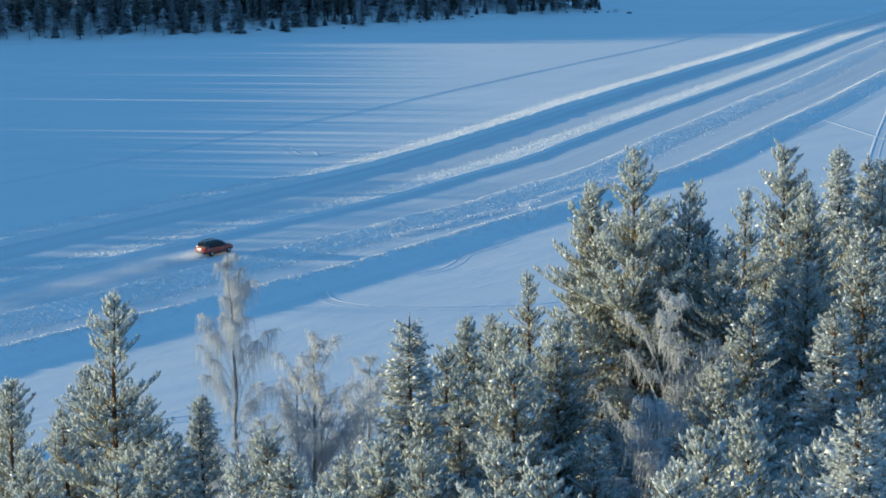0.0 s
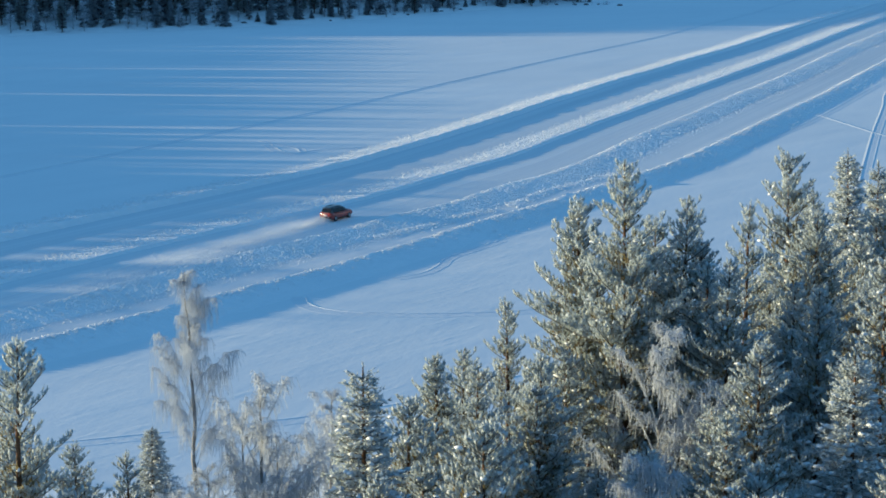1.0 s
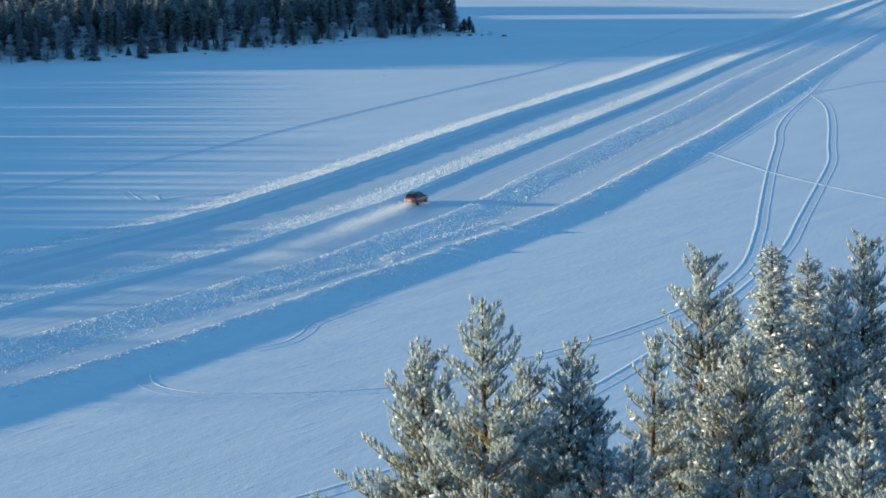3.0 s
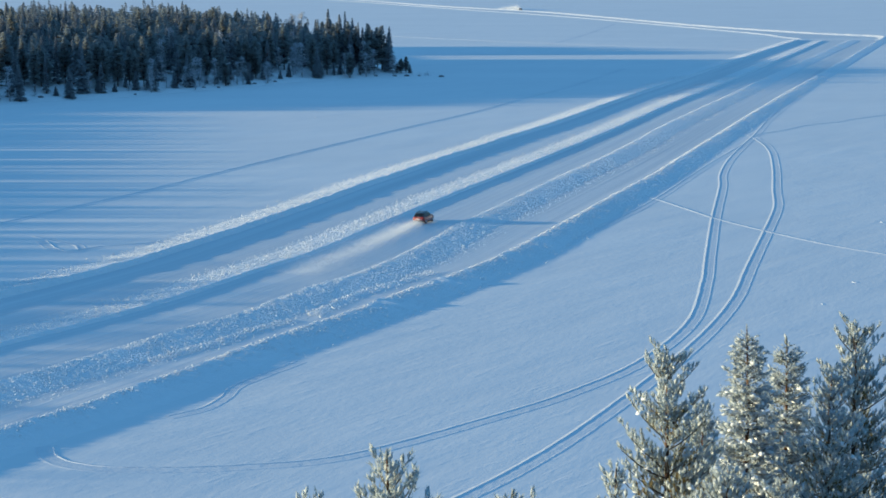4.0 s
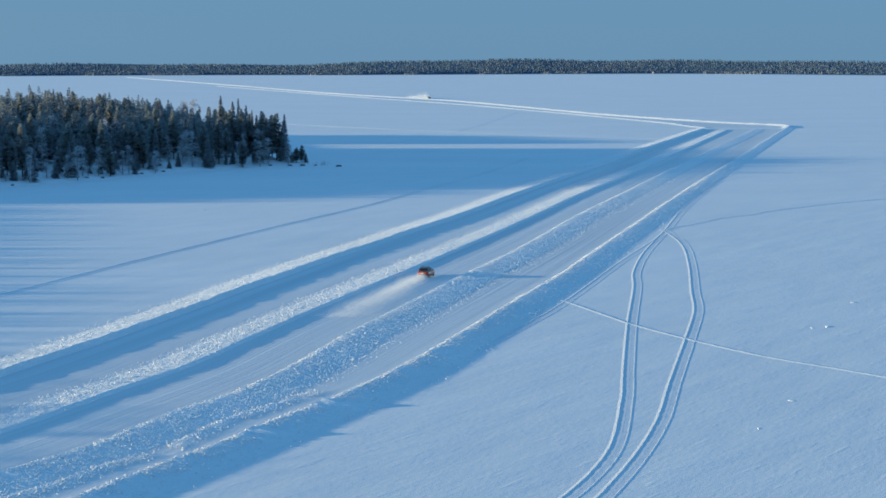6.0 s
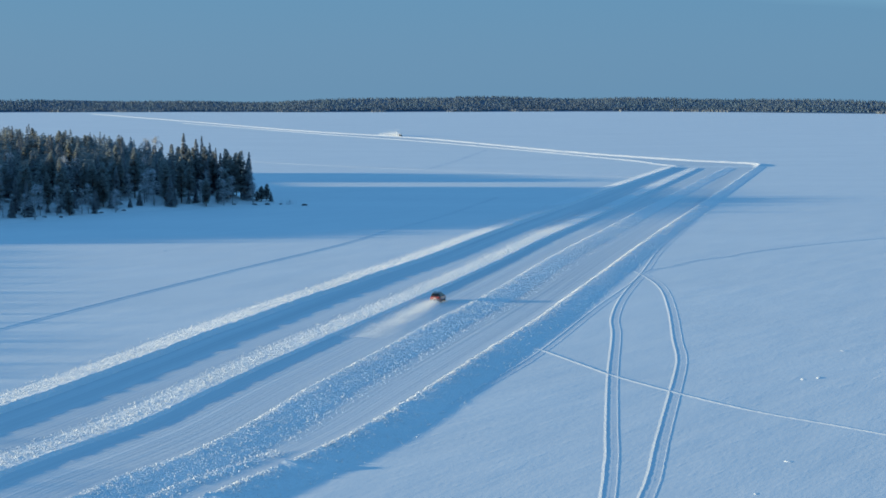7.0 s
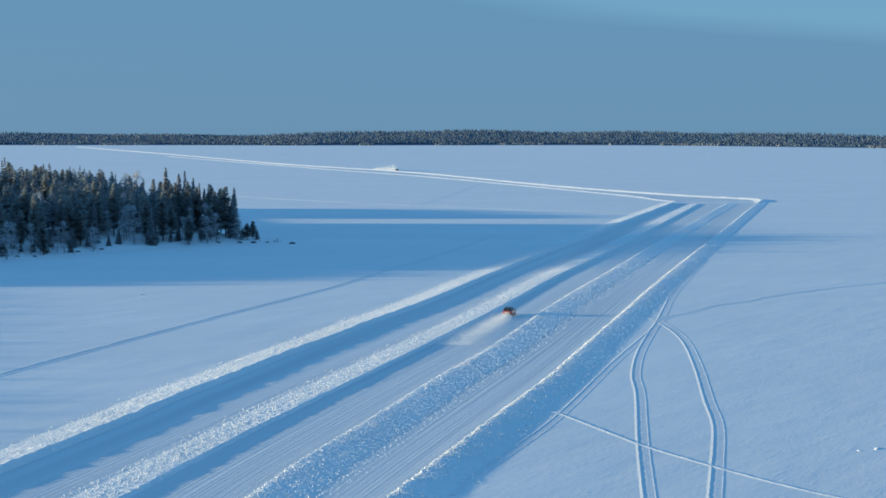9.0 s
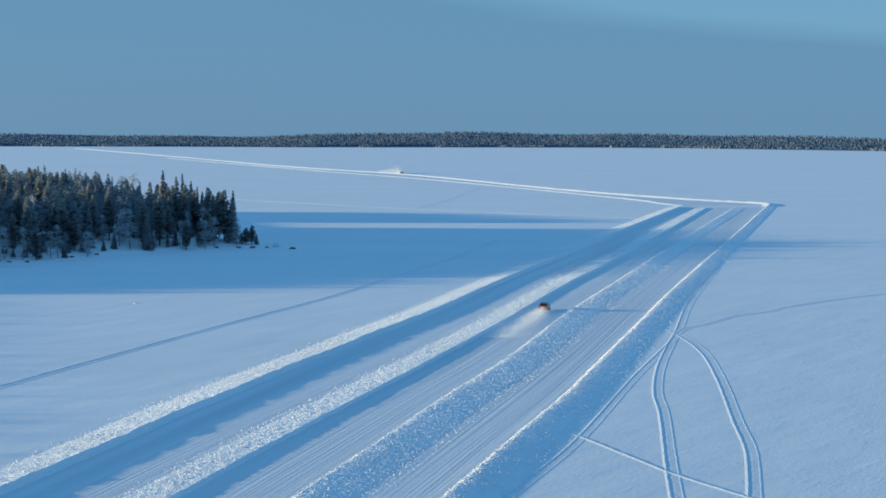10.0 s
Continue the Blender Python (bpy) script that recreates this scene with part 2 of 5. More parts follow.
def wave(x, y, scale, seed, octaves=3):
    """Cheap smooth noise over arrays, about -1 to 1."""
    rng = np.random.RandomState(seed)
    out, amp = np.zeros_like(x), 1.0
    for o in range(octaves):
        for k in range(5):
            a, ph = rng.uniform(0, 2 * np.pi), rng.uniform(0, 2 * np.pi)
            fr = (2**o) * rng.uniform(0.7, 1.4) / scale
            out += amp * 0.35 * np.sin((x * np.cos(a) + y * np.sin(a)) * fr * 2 * np.pi + ph)
        amp *= 0.55
    return out


def hash_noise(shape, seed):
    return np.random.RandomState(seed).uniform(-1, 1, shape)


# ---- ground: the frozen lake reaches the horizon; the near shore is a wooded slope ----
bm = bmesh.new()
bm.faces.new([bm.verts.new(c) for c in ((-6000, -2500, 0), (6000, -2500, 0), (6000, 9000, 0), (-6000, 9000, 0))])
lake = tagged(new("ground", bm_mesh("ground", bm, SNOW)), "flat frozen lake under wind-packed blue-white snow", "snow", kind="structure")


def shore_height(x, y):
    """Height of the wooded near shore over the ice."""
    edge = -6 + 5 * np.sin(x * 0.05 + 1) - 0.10 * x
    d = np.clip(edge - y, -30, 200)
    z = np.where(d > 0, 9.5 * (1 - np.exp(-d / 18)) + 0.045 * d, 0.12 * d)
    return z + np.where(d > 0, 0.25 * wave(x, y, 40, 3, 2) * np.clip(d / 10, 0, 1), 0) - 0.15


gx, gy = np.meshgrid(np.linspace(-150, 130, 120), np.linspace(-260, 25, 120))
gz = shore_height(gx, gy)
shore = new("shore_ground", np_mesh("shore_ground", np.stack([gx.ravel(), gy.ravel(), gz.ravel()], 1), grid_tris(120, 120), BANK, True))
tagged(shore, "snow-covered wooded slope above the frozen lake", "ground", kind="structure")

# ---- the ploughed track: four banks of thrown-up snow with lanes between ----
BANK_A = [(-105, 14), (-90, 44), (-79, 69), (-71.4, 86), (-63.5, 103), (-58, 115), (-52.5, 128), (-48.3, 142), (-44, 157), (-40, 173), (-36.5, 187), (-33, 203), (-28.5, 220), (-23.3, 241), (-16.5, 265), (-12.2, 282), (-1.5, 320), (14.5, 386), (35, 465), (63, 575), (107, 742)]
BANK_B = [(-95, 0), (-80, 27), (-66, 57), (-56, 78), (-49.5, 90), (-44, 101), (-40.5, 110), (-36.2, 123), (-31, 137), (-27.3, 152), (-23, 170), (-18, 190), (-12.5, 211), (-7, 232), (1, 263), (12.2, 308), (28, 375), (50.5, 462), (117, 734)]
BANK_C = [(-90, -10), (-62.7, 37), (-56.6, 49.5), (-50.2, 63), (-42, 78.5), (-36.8, 89.5), (-31.6, 99.5), (-27.2, 112.5), (-22.6, 122.5), (-18.5, 136), (-14, 157.5), (-10.7, 171), (-6, 190), (1, 219), (10.9, 257), (24.5, 318), (44, 396), (75, 521), (131, 740)]
BANK_D = [(-88, -30), (-62, 16), (-53.8, 30), (-47.4, 41), (-40.5, 54), (-36.6, 61.5), (-31.2, 74), (-28, 82), (-23.8, 91.5), (-20, 99.5), (-15.6, 110.5), (-11, 121), (-5.2, 137), (1.2, 160.5), (8.6, 189), (16.6, 219), (21.6, 240), (33.5, 290), (54.5, 378), (97, 548), (147, 750)]
SMALL = [(-37, 77.5), (-34.5, 82), (-32, 86), (-29.8, 91), (-27, 96)]
SMALL_FAR = [(-25.2, 99), (-24, 102.5), (-21.7, 110), (-19.3, 115), (-16.8, 120), (-14.4, 125)]
FAR_OUT = [(146, 745), (151, 765), (147, 782), (119, 822), (70, 932), (7, 1125), (-40, 1250), (-140, 1455), (-323, 1930), (-560, 2520)]
FAR_IN = [(110, 748), (104, 770), (92, 822), (40, 975), (-25, 1150), (-110, 1340), (-300, 1800)]


# the outer bank is taller near the shore and has a few higher lumps that throw long shadows
D_GROW = ((0, 1.4), (45, 1.25), (75, 1.0), (110, 0.95), (170, 0.9), (260, 0.72), (500, 0.68))
D_SWELLS = ((117.8, 0.24, 0.7), (104.7, 0.16, 0.7), (102.5, 0.18, 0.6), (41, 0.2, 1.0), (66, 0.15, 0.9))


def profile(s, height, left, right):
    side = np.where(s < 0, 1 + s / left, 1 - s / right)
    side = np.clip(side, 0, 1)
    return height * side ** np.where(s < 0, 1.2, 1.15)


def bank(points, height, left, right, rough, seed, label, step=0.4, cols=21, jitter=1.0, grow=((0, 1), (1, 1)), swells=()):
    q, way = spline(points, step)
    s = np.concatenate([np.linspace(-left, 0, cols // 2, endpoint=False), np.linspace(0, right, cols - cols // 2)])
    nrm = np.stack([-way[:, 1], way[:, 0]], 1)
    n = len(q)
    wob = (0.20 if jitter > 0.9 else 0.05) * wave(q[:, 0], q[:, 1], 6, seed) + 0.10 * jitter * hash_noise(n, seed + 1)
    hgt = height * (1 + 0.07 * wave(q[:, 0], q[:, 1], 8, seed + 2) + 0.09 * jitter * hash_noise(n, seed + 3))
    hgt = hgt * np.interp(q[:, 1], [g[0] for g in grow], [g[1] for g in grow])
    for y, more, long in swells:
        hgt = hgt + more * np.exp(-(((q[:, 1] - y) / long) ** 2))
    ends = np.clip(np.minimum(np.arange(n), np.arange(n)[::-1]) * step / 5.0, 0, 1)
    off = -(s[None, :] + wob[:, None])
    x = q[:, 0, None] + nrm[:, 0, None] * off
    y = q[:, 1, None] + nrm[:, 1, None] * off
    base = profile(s, 1.0, left, right)[None, :]
    z = base * (hgt * ends)[:, None]
    lump = wave(x, y, 1.7, seed + 4, 2) * 0.5 + hash_noise(x.shape, seed + 5) * 0.6
    z = z + rough * lump * (np.clip(base * 3, 0, 1) * ends[:, None]) * np.where(np.abs(s) < 0.3, jitter, 1.0)[None, :] - 0.04 + 0.05 * np.clip(base * 5, 0, 1)
    me = np_mesh("snow_bank", np.stack([x.ravel(), y.ravel(), z.ravel()], 1), grid_tris(n, cols), BANK)
    return tagged(new("snow_bank", me), label, "snow bank", "banks along the ploughed track", "structure")


def ico(level=1):
    b = bmesh.new()
    bmesh.ops.create_icosphere(b, subdivisions=level, radius=1)
    v = np.array([p.co for p in b.verts])
    t = np.array([[p.index for p in f.verts] for f in b.faces])
    b.free()
    return v, t


ICO_V, ICO_T = ico(1)
LUMP_V = np.array([[1, 0, -0.3], [0.3, 0.95, -0.3], [-0.8, 0.6, -0.3], [-0.8, -0.6, -0.3], [0.3, -0.95, -0.3], [0, 0, 0.9]])
LUMP_T = np.array([[0, 1, 5], [1, 2, 5], [2, 3, 5], [3, 4, 5], [4, 0, 5]])


def clods(points, height, left, right, spread, count, sizes, seed, stop, label, grow=((0, 1), (1, 1))):
    """Loose lumps of snow thrown over a bank."""
    rng = np.random.RandomState(seed)
    q, way = spline(points, 0.5)
    ok = np.where((q[:, 1] < stop) & (q[:, 1] > 20))[0]
    dist = np.linalg.norm(q[ok] - np.array([4, -40]), axis=1)
    pr = 1 / dist**0.6
    i = rng.choice(ok, count, p=pr / pr.sum())
    s = rng.triangular(spread[0], spread[1], spread[2], count)
    nrm = np.stack([-way[i, 1], way[i, 0]], 1)
    xy = q[i] - nrm * s[:, None] + rng.uniform(-0.3, 0.3, (count, 2))
    size = sizes[0] + (sizes[1] - sizes[0]) * rng.uniform(0, 1, count) ** 3
    tall = np.interp(q[i, 1], [g[0] for g in grow], [g[1] for g in grow])
    z = profile(s, height, left, right) * tall + 0.03 + size * 0.25
    v = LUMP_V[None] * (1 + 0.3 * rng.uniform(-1, 1, (count, len(LUMP_V), 1))) * size[:, None, None]
    v = v * rng.uniform(0.7, 1.3, (count, 1, 3))
    v = v + np.concatenate([xy, z[:, None]], 1)[:, None, :]
    t = LUMP_T[None] + (np.arange(count) * len(LUMP_V))[:, None, None]
    me = np_mesh("snow_clods", v.reshape(-1, 3), t.reshape(-1, 3), CLOD)
    return tagged(new("snow_clods", me), label, "snow clods", kind="stuff")


bank(BANK_A, 0.68, 6.2, 0.8, 0.085, 11, "outer snow bank thrown up beside the scraped ice track", jitter=0.4)
bank(BANK_B, 0.33, 5.6, 0.6, 0.08, 21, "low lumpy snow bank between two scraped lanes", jitter=0.5)
bank(BANK_C, 0.38, 0.45, 6.0, 0.06, 31, "low snow bank with a broad crumbled slope", 0.22, jitter=0.7)
bank(BANK_D, 0.56, 0.5, 5.2, 0.045, 41, "long rounded outer snow bank beside the open lake", 0.22, jitter=0.6,
     grow=D_GROW, swells=D_SWELLS)
bank(SMALL, 0.16, 0.4, 1.6, 0.05, 51, "small broken windrow of snow inside a lane", jitter=0.5)
bank(SMALL_FAR, 0.16, 0.4, 1.6, 0.05, 52, "small broken windrow of snow inside a lane", jitter=0.5)
bank(FAR_OUT, 0.65, 3.4, 4.0, 0.06, 61, "distant bright snow bank on the far leg of the track", 3.0, 11)
bank(FAR_IN, 0.4, 3.0, 3.0, 0.06, 71, "distant low snow bank on the far leg of the track", 3.0, 11)
clods(BANK_A, 0.70, 6.2, 0.8, (-7.6, -2.2, 0.3), 30000, (0.035, 0.125), 12, 480, "loose white lumps on the outer snow bank")
clods(BANK_B, 0.34, 5.6, 0.6, (-6.6, -2.0, 0.4), 30000, (0.035, 0.125), 22, 480, "loose white lumps on the low snow bank")
clods(BANK_C, 0.38, 0.45, 6.0, (-0.5, 1.2, 8.0), 42000, (0.03, 0.105), 32, 430, "crumbled snow lumps spread over a lane edge")
clods(BANK_C, 0.38, 0.45, 6.0, (-0.4, 0.1, 0.8), 6000, (0.04, 0.10), 33, 480, "fine white crumbs along the crest of the low bank")
clods(BANK_D, 0.56, 0.5, 5.2, (-0.5, 0.05, 3.0), 9000, (0.03, 0.10), 42, 430, "loose lumps on the rounded snow bank", D_GROW)
clods(BANK_D, 0.56, 0.5, 5.2, (-0.45, 0.05, 0.7), 9000, (0.04, 0.12), 43, 480, "fine white crumbs along the crest of the bank", D_GROW)
clods(BANK_D[7:], 0.56, 0.5, 5.2, (0.0, 1.0, 6.5), 14000, (0.03, 0.11), 44, 480, "rough lumps on the outer slope of the bank", D_GROW)
clods(SMALL, 0.16, 0.4, 1.6, (-0.4, 0.2, 2.4), 900, (0.04, 0.13), 53, 430, "broken lumps on the small windrow")
clods(SMALL_FAR, 0.16, 0.4, 1.6, (-0.4, 0.2, 2.4), 900, (0.04, 0.13), 54, 430, "broken lumps on the small windrow")

def road(lines, widths, y0, y1, n, name, label, cols=8):
    """A scraped strip across several bank lines; its UV runs in metres along and across, parallel to the banks."""
    ys = np.linspace(y0, y1, n)
    xs = []
    for pts in lines:
        q, _ = spline(pts, 2.0)
        k = np.argsort(q[:, 1])
        xs.append(np.interp(ys, q[k, 1], q[k, 0]))
    v_at = np.concatenate([[0], np.cumsum(widths)])
    xy, across = [], []
    for k in range(len(lines) - 1):
        for w in np.linspace(0, 1, cols, endpoint=k == len(lines) - 2):
            xy.append(np.stack([xs[k] * (1 - w) + xs[k + 1] * w, ys], 1))
            across.append(v_at[k] * (1 - w) + v_at[k + 1] * w)
    xy = np.stack(xy, 1)
    m = xy.shape[1]
    along = np.concatenate([[0], np.cumsum(np.linalg.norm(np.diff(xy[:, m // 2], axis=0), axis=1))])
    verts = np.concatenate([xy.reshape(-1, 2), np.full((n * m, 1), 0.012)], 1)
    me = np_mesh(name, verts, grid_tris(n, m), ROAD)
    uv = np.stack([np.repeat(along, m), np.tile(np.array(across), n)], 1)
    layer = me.uv_layers.new(name="UVMap")
    idx = np.empty(len(me.loops), dtype=np.int32)
    me.loops.foreach_get("vertex_index", idx)
    layer.data.foreach_set("uv", uv[idx].astype(np.float32).ravel())
    return tagged(new(name, me), label, "road", kind="structure")


road([BANK_A, BANK_B, BANK_C, BANK_D], (13.5, 11.5, 14.0), 0, 742, 330, "road", "scraped lanes of ice and packed snow on the lake")
road([FAR_IN[::-1], FAR_OUT[8::-1]], (26.0,), 760, 1800, 120, "road", "far leg of the scraped ice track", 9)


# ---- tracks on the open snow ----
def trail(points, half, berm, label, sunk=True, seed=1, step=0.6):
    q, way = spline(points, step)
    nrm = np.stack([-way[:, 1], way[:, 0]], 1)
    if sunk:
        # the sunward edge stands a little higher, so the pressed bed lies in its shade
        facing = 1.0 if way[:, 1].mean() > 0 else -1.0
        s = np.array([-1.6, -1.25, -1.03, -0.93, -0.25, 0.0, 0.25, 0.9, 1.02, 1.2, 1.5]) * half * facing
        z = np.array([-0.01, 0.42, 1.0, 0.04, 0.05, 0.12, 0.05, 0.04, 0.42, 0.2, -0.01]) * berm
    else:
        s = np.array([-1.6, -0.8, -0.2, 0.3, 0.8, 1.6]) * half
        z = np.array([-0.01, 0.5, 1.0, 0.8, 0.4, -0.01]) * berm
    n = len(q)
    x = q[:, 0, None] - nrm[:, 0, None] * s + 0.04 * hash_noise((n, len(s)), seed)
    y = q[:, 1, None] - nrm[:, 1, None] * s + 0.04 * hash_noise((n, len(s)), seed + 1)
    zz = z[None, :] * (1 + 0.18 * hash_noise((n, len(s)), seed + 2)) + 0.008
    zz[:, 0] = zz[:, -1] = -0.01
    me = np_mesh("snow_trail", np.stack([x.ravel(), y.ravel(), zz.ravel()], 1), grid_tris(n, len(s)), TRACK)
    return tagged(new("snow_trail", me), label, "track", "tracks on the lake snow", "structure")


SLED = "snowmobile track pressed into the lake snow"
trail([(70, 420), (52, 343), (42, 292), (37, 268), (32.4, 244), (29.2, 222), (27.8, 205), (24, 170), (20.9, 138), (19.2, 120), (16.2, 98), (10.5, 80), (4, 68), (-2, 60), (-12.7, 48), (-21, 44.4), (-29, 43.3), (-33.3, 44), (-36, 46), (-37.4, 49)], 0.60, 0.038, SLED, seed=5)
trail([(39, 302), (41.4, 282), (41.9, 262), (39.8, 234), (36.2, 200), (34.4, 182), (30.5, 159), (25.5, 131), (21.8, 110), (17, 91), (10.4, 71), (1.5, 48), (-8, 31), (-19, 17.5), (-29, 10.5), (-45, 2)], 0.62, 0.038, SLED, seed=6)
trail([(2, 145), (8.6, 165), (16, 189), (27.7, 235.5), (37, 270), (41.5, 288), (44, 294.5), (48.5, 300.5), (55.8, 313), (64, 321.5), (70.5, 331), (91, 352), (120, 374), (160, 400)], 0.5, 0.035, "faint single sled track curving over the lake snow", seed=7)
trail([(14, 192), (16.1, 190), (22, 174.8), (24, 169.8), (30, 158.6), (37.8, 146.5), (47, 136.4), (62, 119)], 0.24, 0.05, "thin raised line of footprints across the snow", False, 8)
trail([(-120, 70), (-100, 107), (-88, 140), (-75, 178), (-69.5, 194), (-60.5, 226), (-50.5, 260), (-39.3, 297), (-28, 332), (-21, 356), (-12.5, 391), (1, 441), (18, 523)], 0.62, 0.06, "old wide snowmobile track over the lake", seed=9)
trail([(-29.6, 57.9), (-27.3, 60.7), (-26.3, 64.6), (-25.9, 69), (-22, 78)], 0.5, 0.025, "short curved sled track beside the bank", seed=10)
trail([(-70, 146), (-66, 139), (-63, 137), (-60, 141), (-56, 143), (-48, 150)], 0.6, 0.05, "short looping sled track on the lake snow", seed=13)
trail([(-72, 150), (-68, 146), (-64, 143), (-62, 139)], 0.5, 0.05, "short looping sled track on the lake snow", seed=14)
trail([(-12.7, 706), (-3.8, 760), (6.5, 836), (22, 970)], 0.8, 0.025, "old sled track far out on the lake", seed=16, step=2.0)
trail([(-150, 860), (-60, 760), (20, 690), (80, 650)], 1.2, 0.18, "distant pale ridge line across the lake snow", False, 15, 3.0)


def hump(x, y, size, seed):
    """A small wind-carved hump of snow on the open lake."""
    rng = np.random.RandomState(seed)
    v, t = ico(2)
    v = v * (1 + 0.15 * rng.uniform(-1, 1, (len(v), 1))) * np.array([1.6, 0.8, 0.16]) * size
    h = new("snow_hump", np_mesh("snow_hump", v, t, BANK, True))
    h.matrix_basis = Matrix.Translation((x, y, 0)) @ Matrix.Rotation(0.5 + seed * 0.7, 4, "Z")
    return tagged(h, "small wind-carved hump of snow on the open lake", "snow hump", "humps on the lake snow")


for i, (x, y, size) in enumerate([(49.8, 168.3, 0.45), (47.5, 167.2, 0.25), (36.5, 121, 0.3), (58, 190, 0.35), (-62, 333, 0.5), (31, 108, 0.2)]):
    hump(x, y, size, i + 1)


# ---- trees ----
def tube(path, radii, sides=6):
    """A round limb along a path."""
    path = np.asarray(path, dtype=float)
    d = np.gradient(path, axis=0)
    d /= np.linalg.norm(d, axis=1)[:, None] + 1e-9
    ref = np.where(np.abs(d[:, 2:3]) > 0.9, np.array([[1.0, 0, 0]]), np.array([[0, 0, 1.0]]))
    u = np.cross(d, ref)
    u /= np.linalg.norm(u, axis=1)[:, None]
    w = np.cross(d, u)
    a = np.linspace(0, 2 * np.pi, sides, endpoint=False)
    ring = u[:, None, :] * np.cos(a)[None, :, None] + w[:, None, :] * np.sin(a)[None, :, None]
    v = path[:, None, :] + ring * np.asarray(radii)[:, None, None]
    n = len(path)
    i = (np.arange(n - 1)[:, None] * sides + np.arange(sides)[None, :]).ravel()
    j = (np.arange(n - 1)[:, None] * sides + (np.arange(sides)[None, :] + 1) % sides).ravel()
    t = np.concatenate([np.stack([i, j, j + sides], 1), np.stack([i, j + sides, i + sides], 1)])
    return v.reshape(-1, 3), t


def tuft_shape(needles, length, reach, seed, core):
    """A shoot along +z: a slim frosted core with needles standing out round it."""
    rng = np.random.RandomState(seed)
    vs, ts = [], []
    k = 0
    if core:
        c = np.array([[0, 0, -0.05 * length], [core, 0, 0.35 * length], [-0.5 * core, 0.87 * core, 0.4 * length], [-0.5 * core, -0.87 * core, 0.32 * length], [0, 0, 1.02 * length]])
        vs.append(c)
        ts.append(np.array([[0, 2, 1], [0, 3, 2], [0, 1, 3], [4, 1, 2], [4, 2, 3], [4, 3, 1]]))
        k = 5
    for i in range(needles):
        a = i * 2.4 + rng.uniform(-0.3, 0.3)
        h = length * rng.uniform(0.0, 0.75)
        out = np.array([math.cos(a), math.sin(a), 0])
        side = np.array([-math.sin(a), math.cos(a), 0])
        r = reach * rng.uniform(0.75, 1.15)
        root = np.array([0, 0, h])
        tip = root + out * r * 0.55 + np.array([0, 0, r * 0.85])
        w = reach * 0.18
        vs.append(np.array([root - side * w, root + side * w, tip + side * w * 0.5]))
        ts.append(np.array([[0, 1, 2]]) + k)
        k += 3
    return np.concatenate(vs), np.concatenate(ts)


def place_tufts(shape, pos, way, size, rng):
    v, t = shape
    way = way / (np.linalg.norm(way, axis=1)[:, None] + 1e-9)
    ref = rng.normal(size=way.shape)
    u = np.cross(way, ref)
    u /= np.linalg.norm(u, axis=1)[:, None] + 1e-9
    w = np.cross(way, u)
    out = v[None, :, 0, None] * u[:, None, :] + v[None, :, 1, None] * w[:, None, :] + v[None, :, 2, None] * way[:, None, :]
    out = out * size[:, None, None] + pos[:, None, :]
    tt = t[None] + (np.arange(len(pos)) * len(v))[:, None, None]
    return out.reshape(-1, 3), tt.reshape(-1, 3)


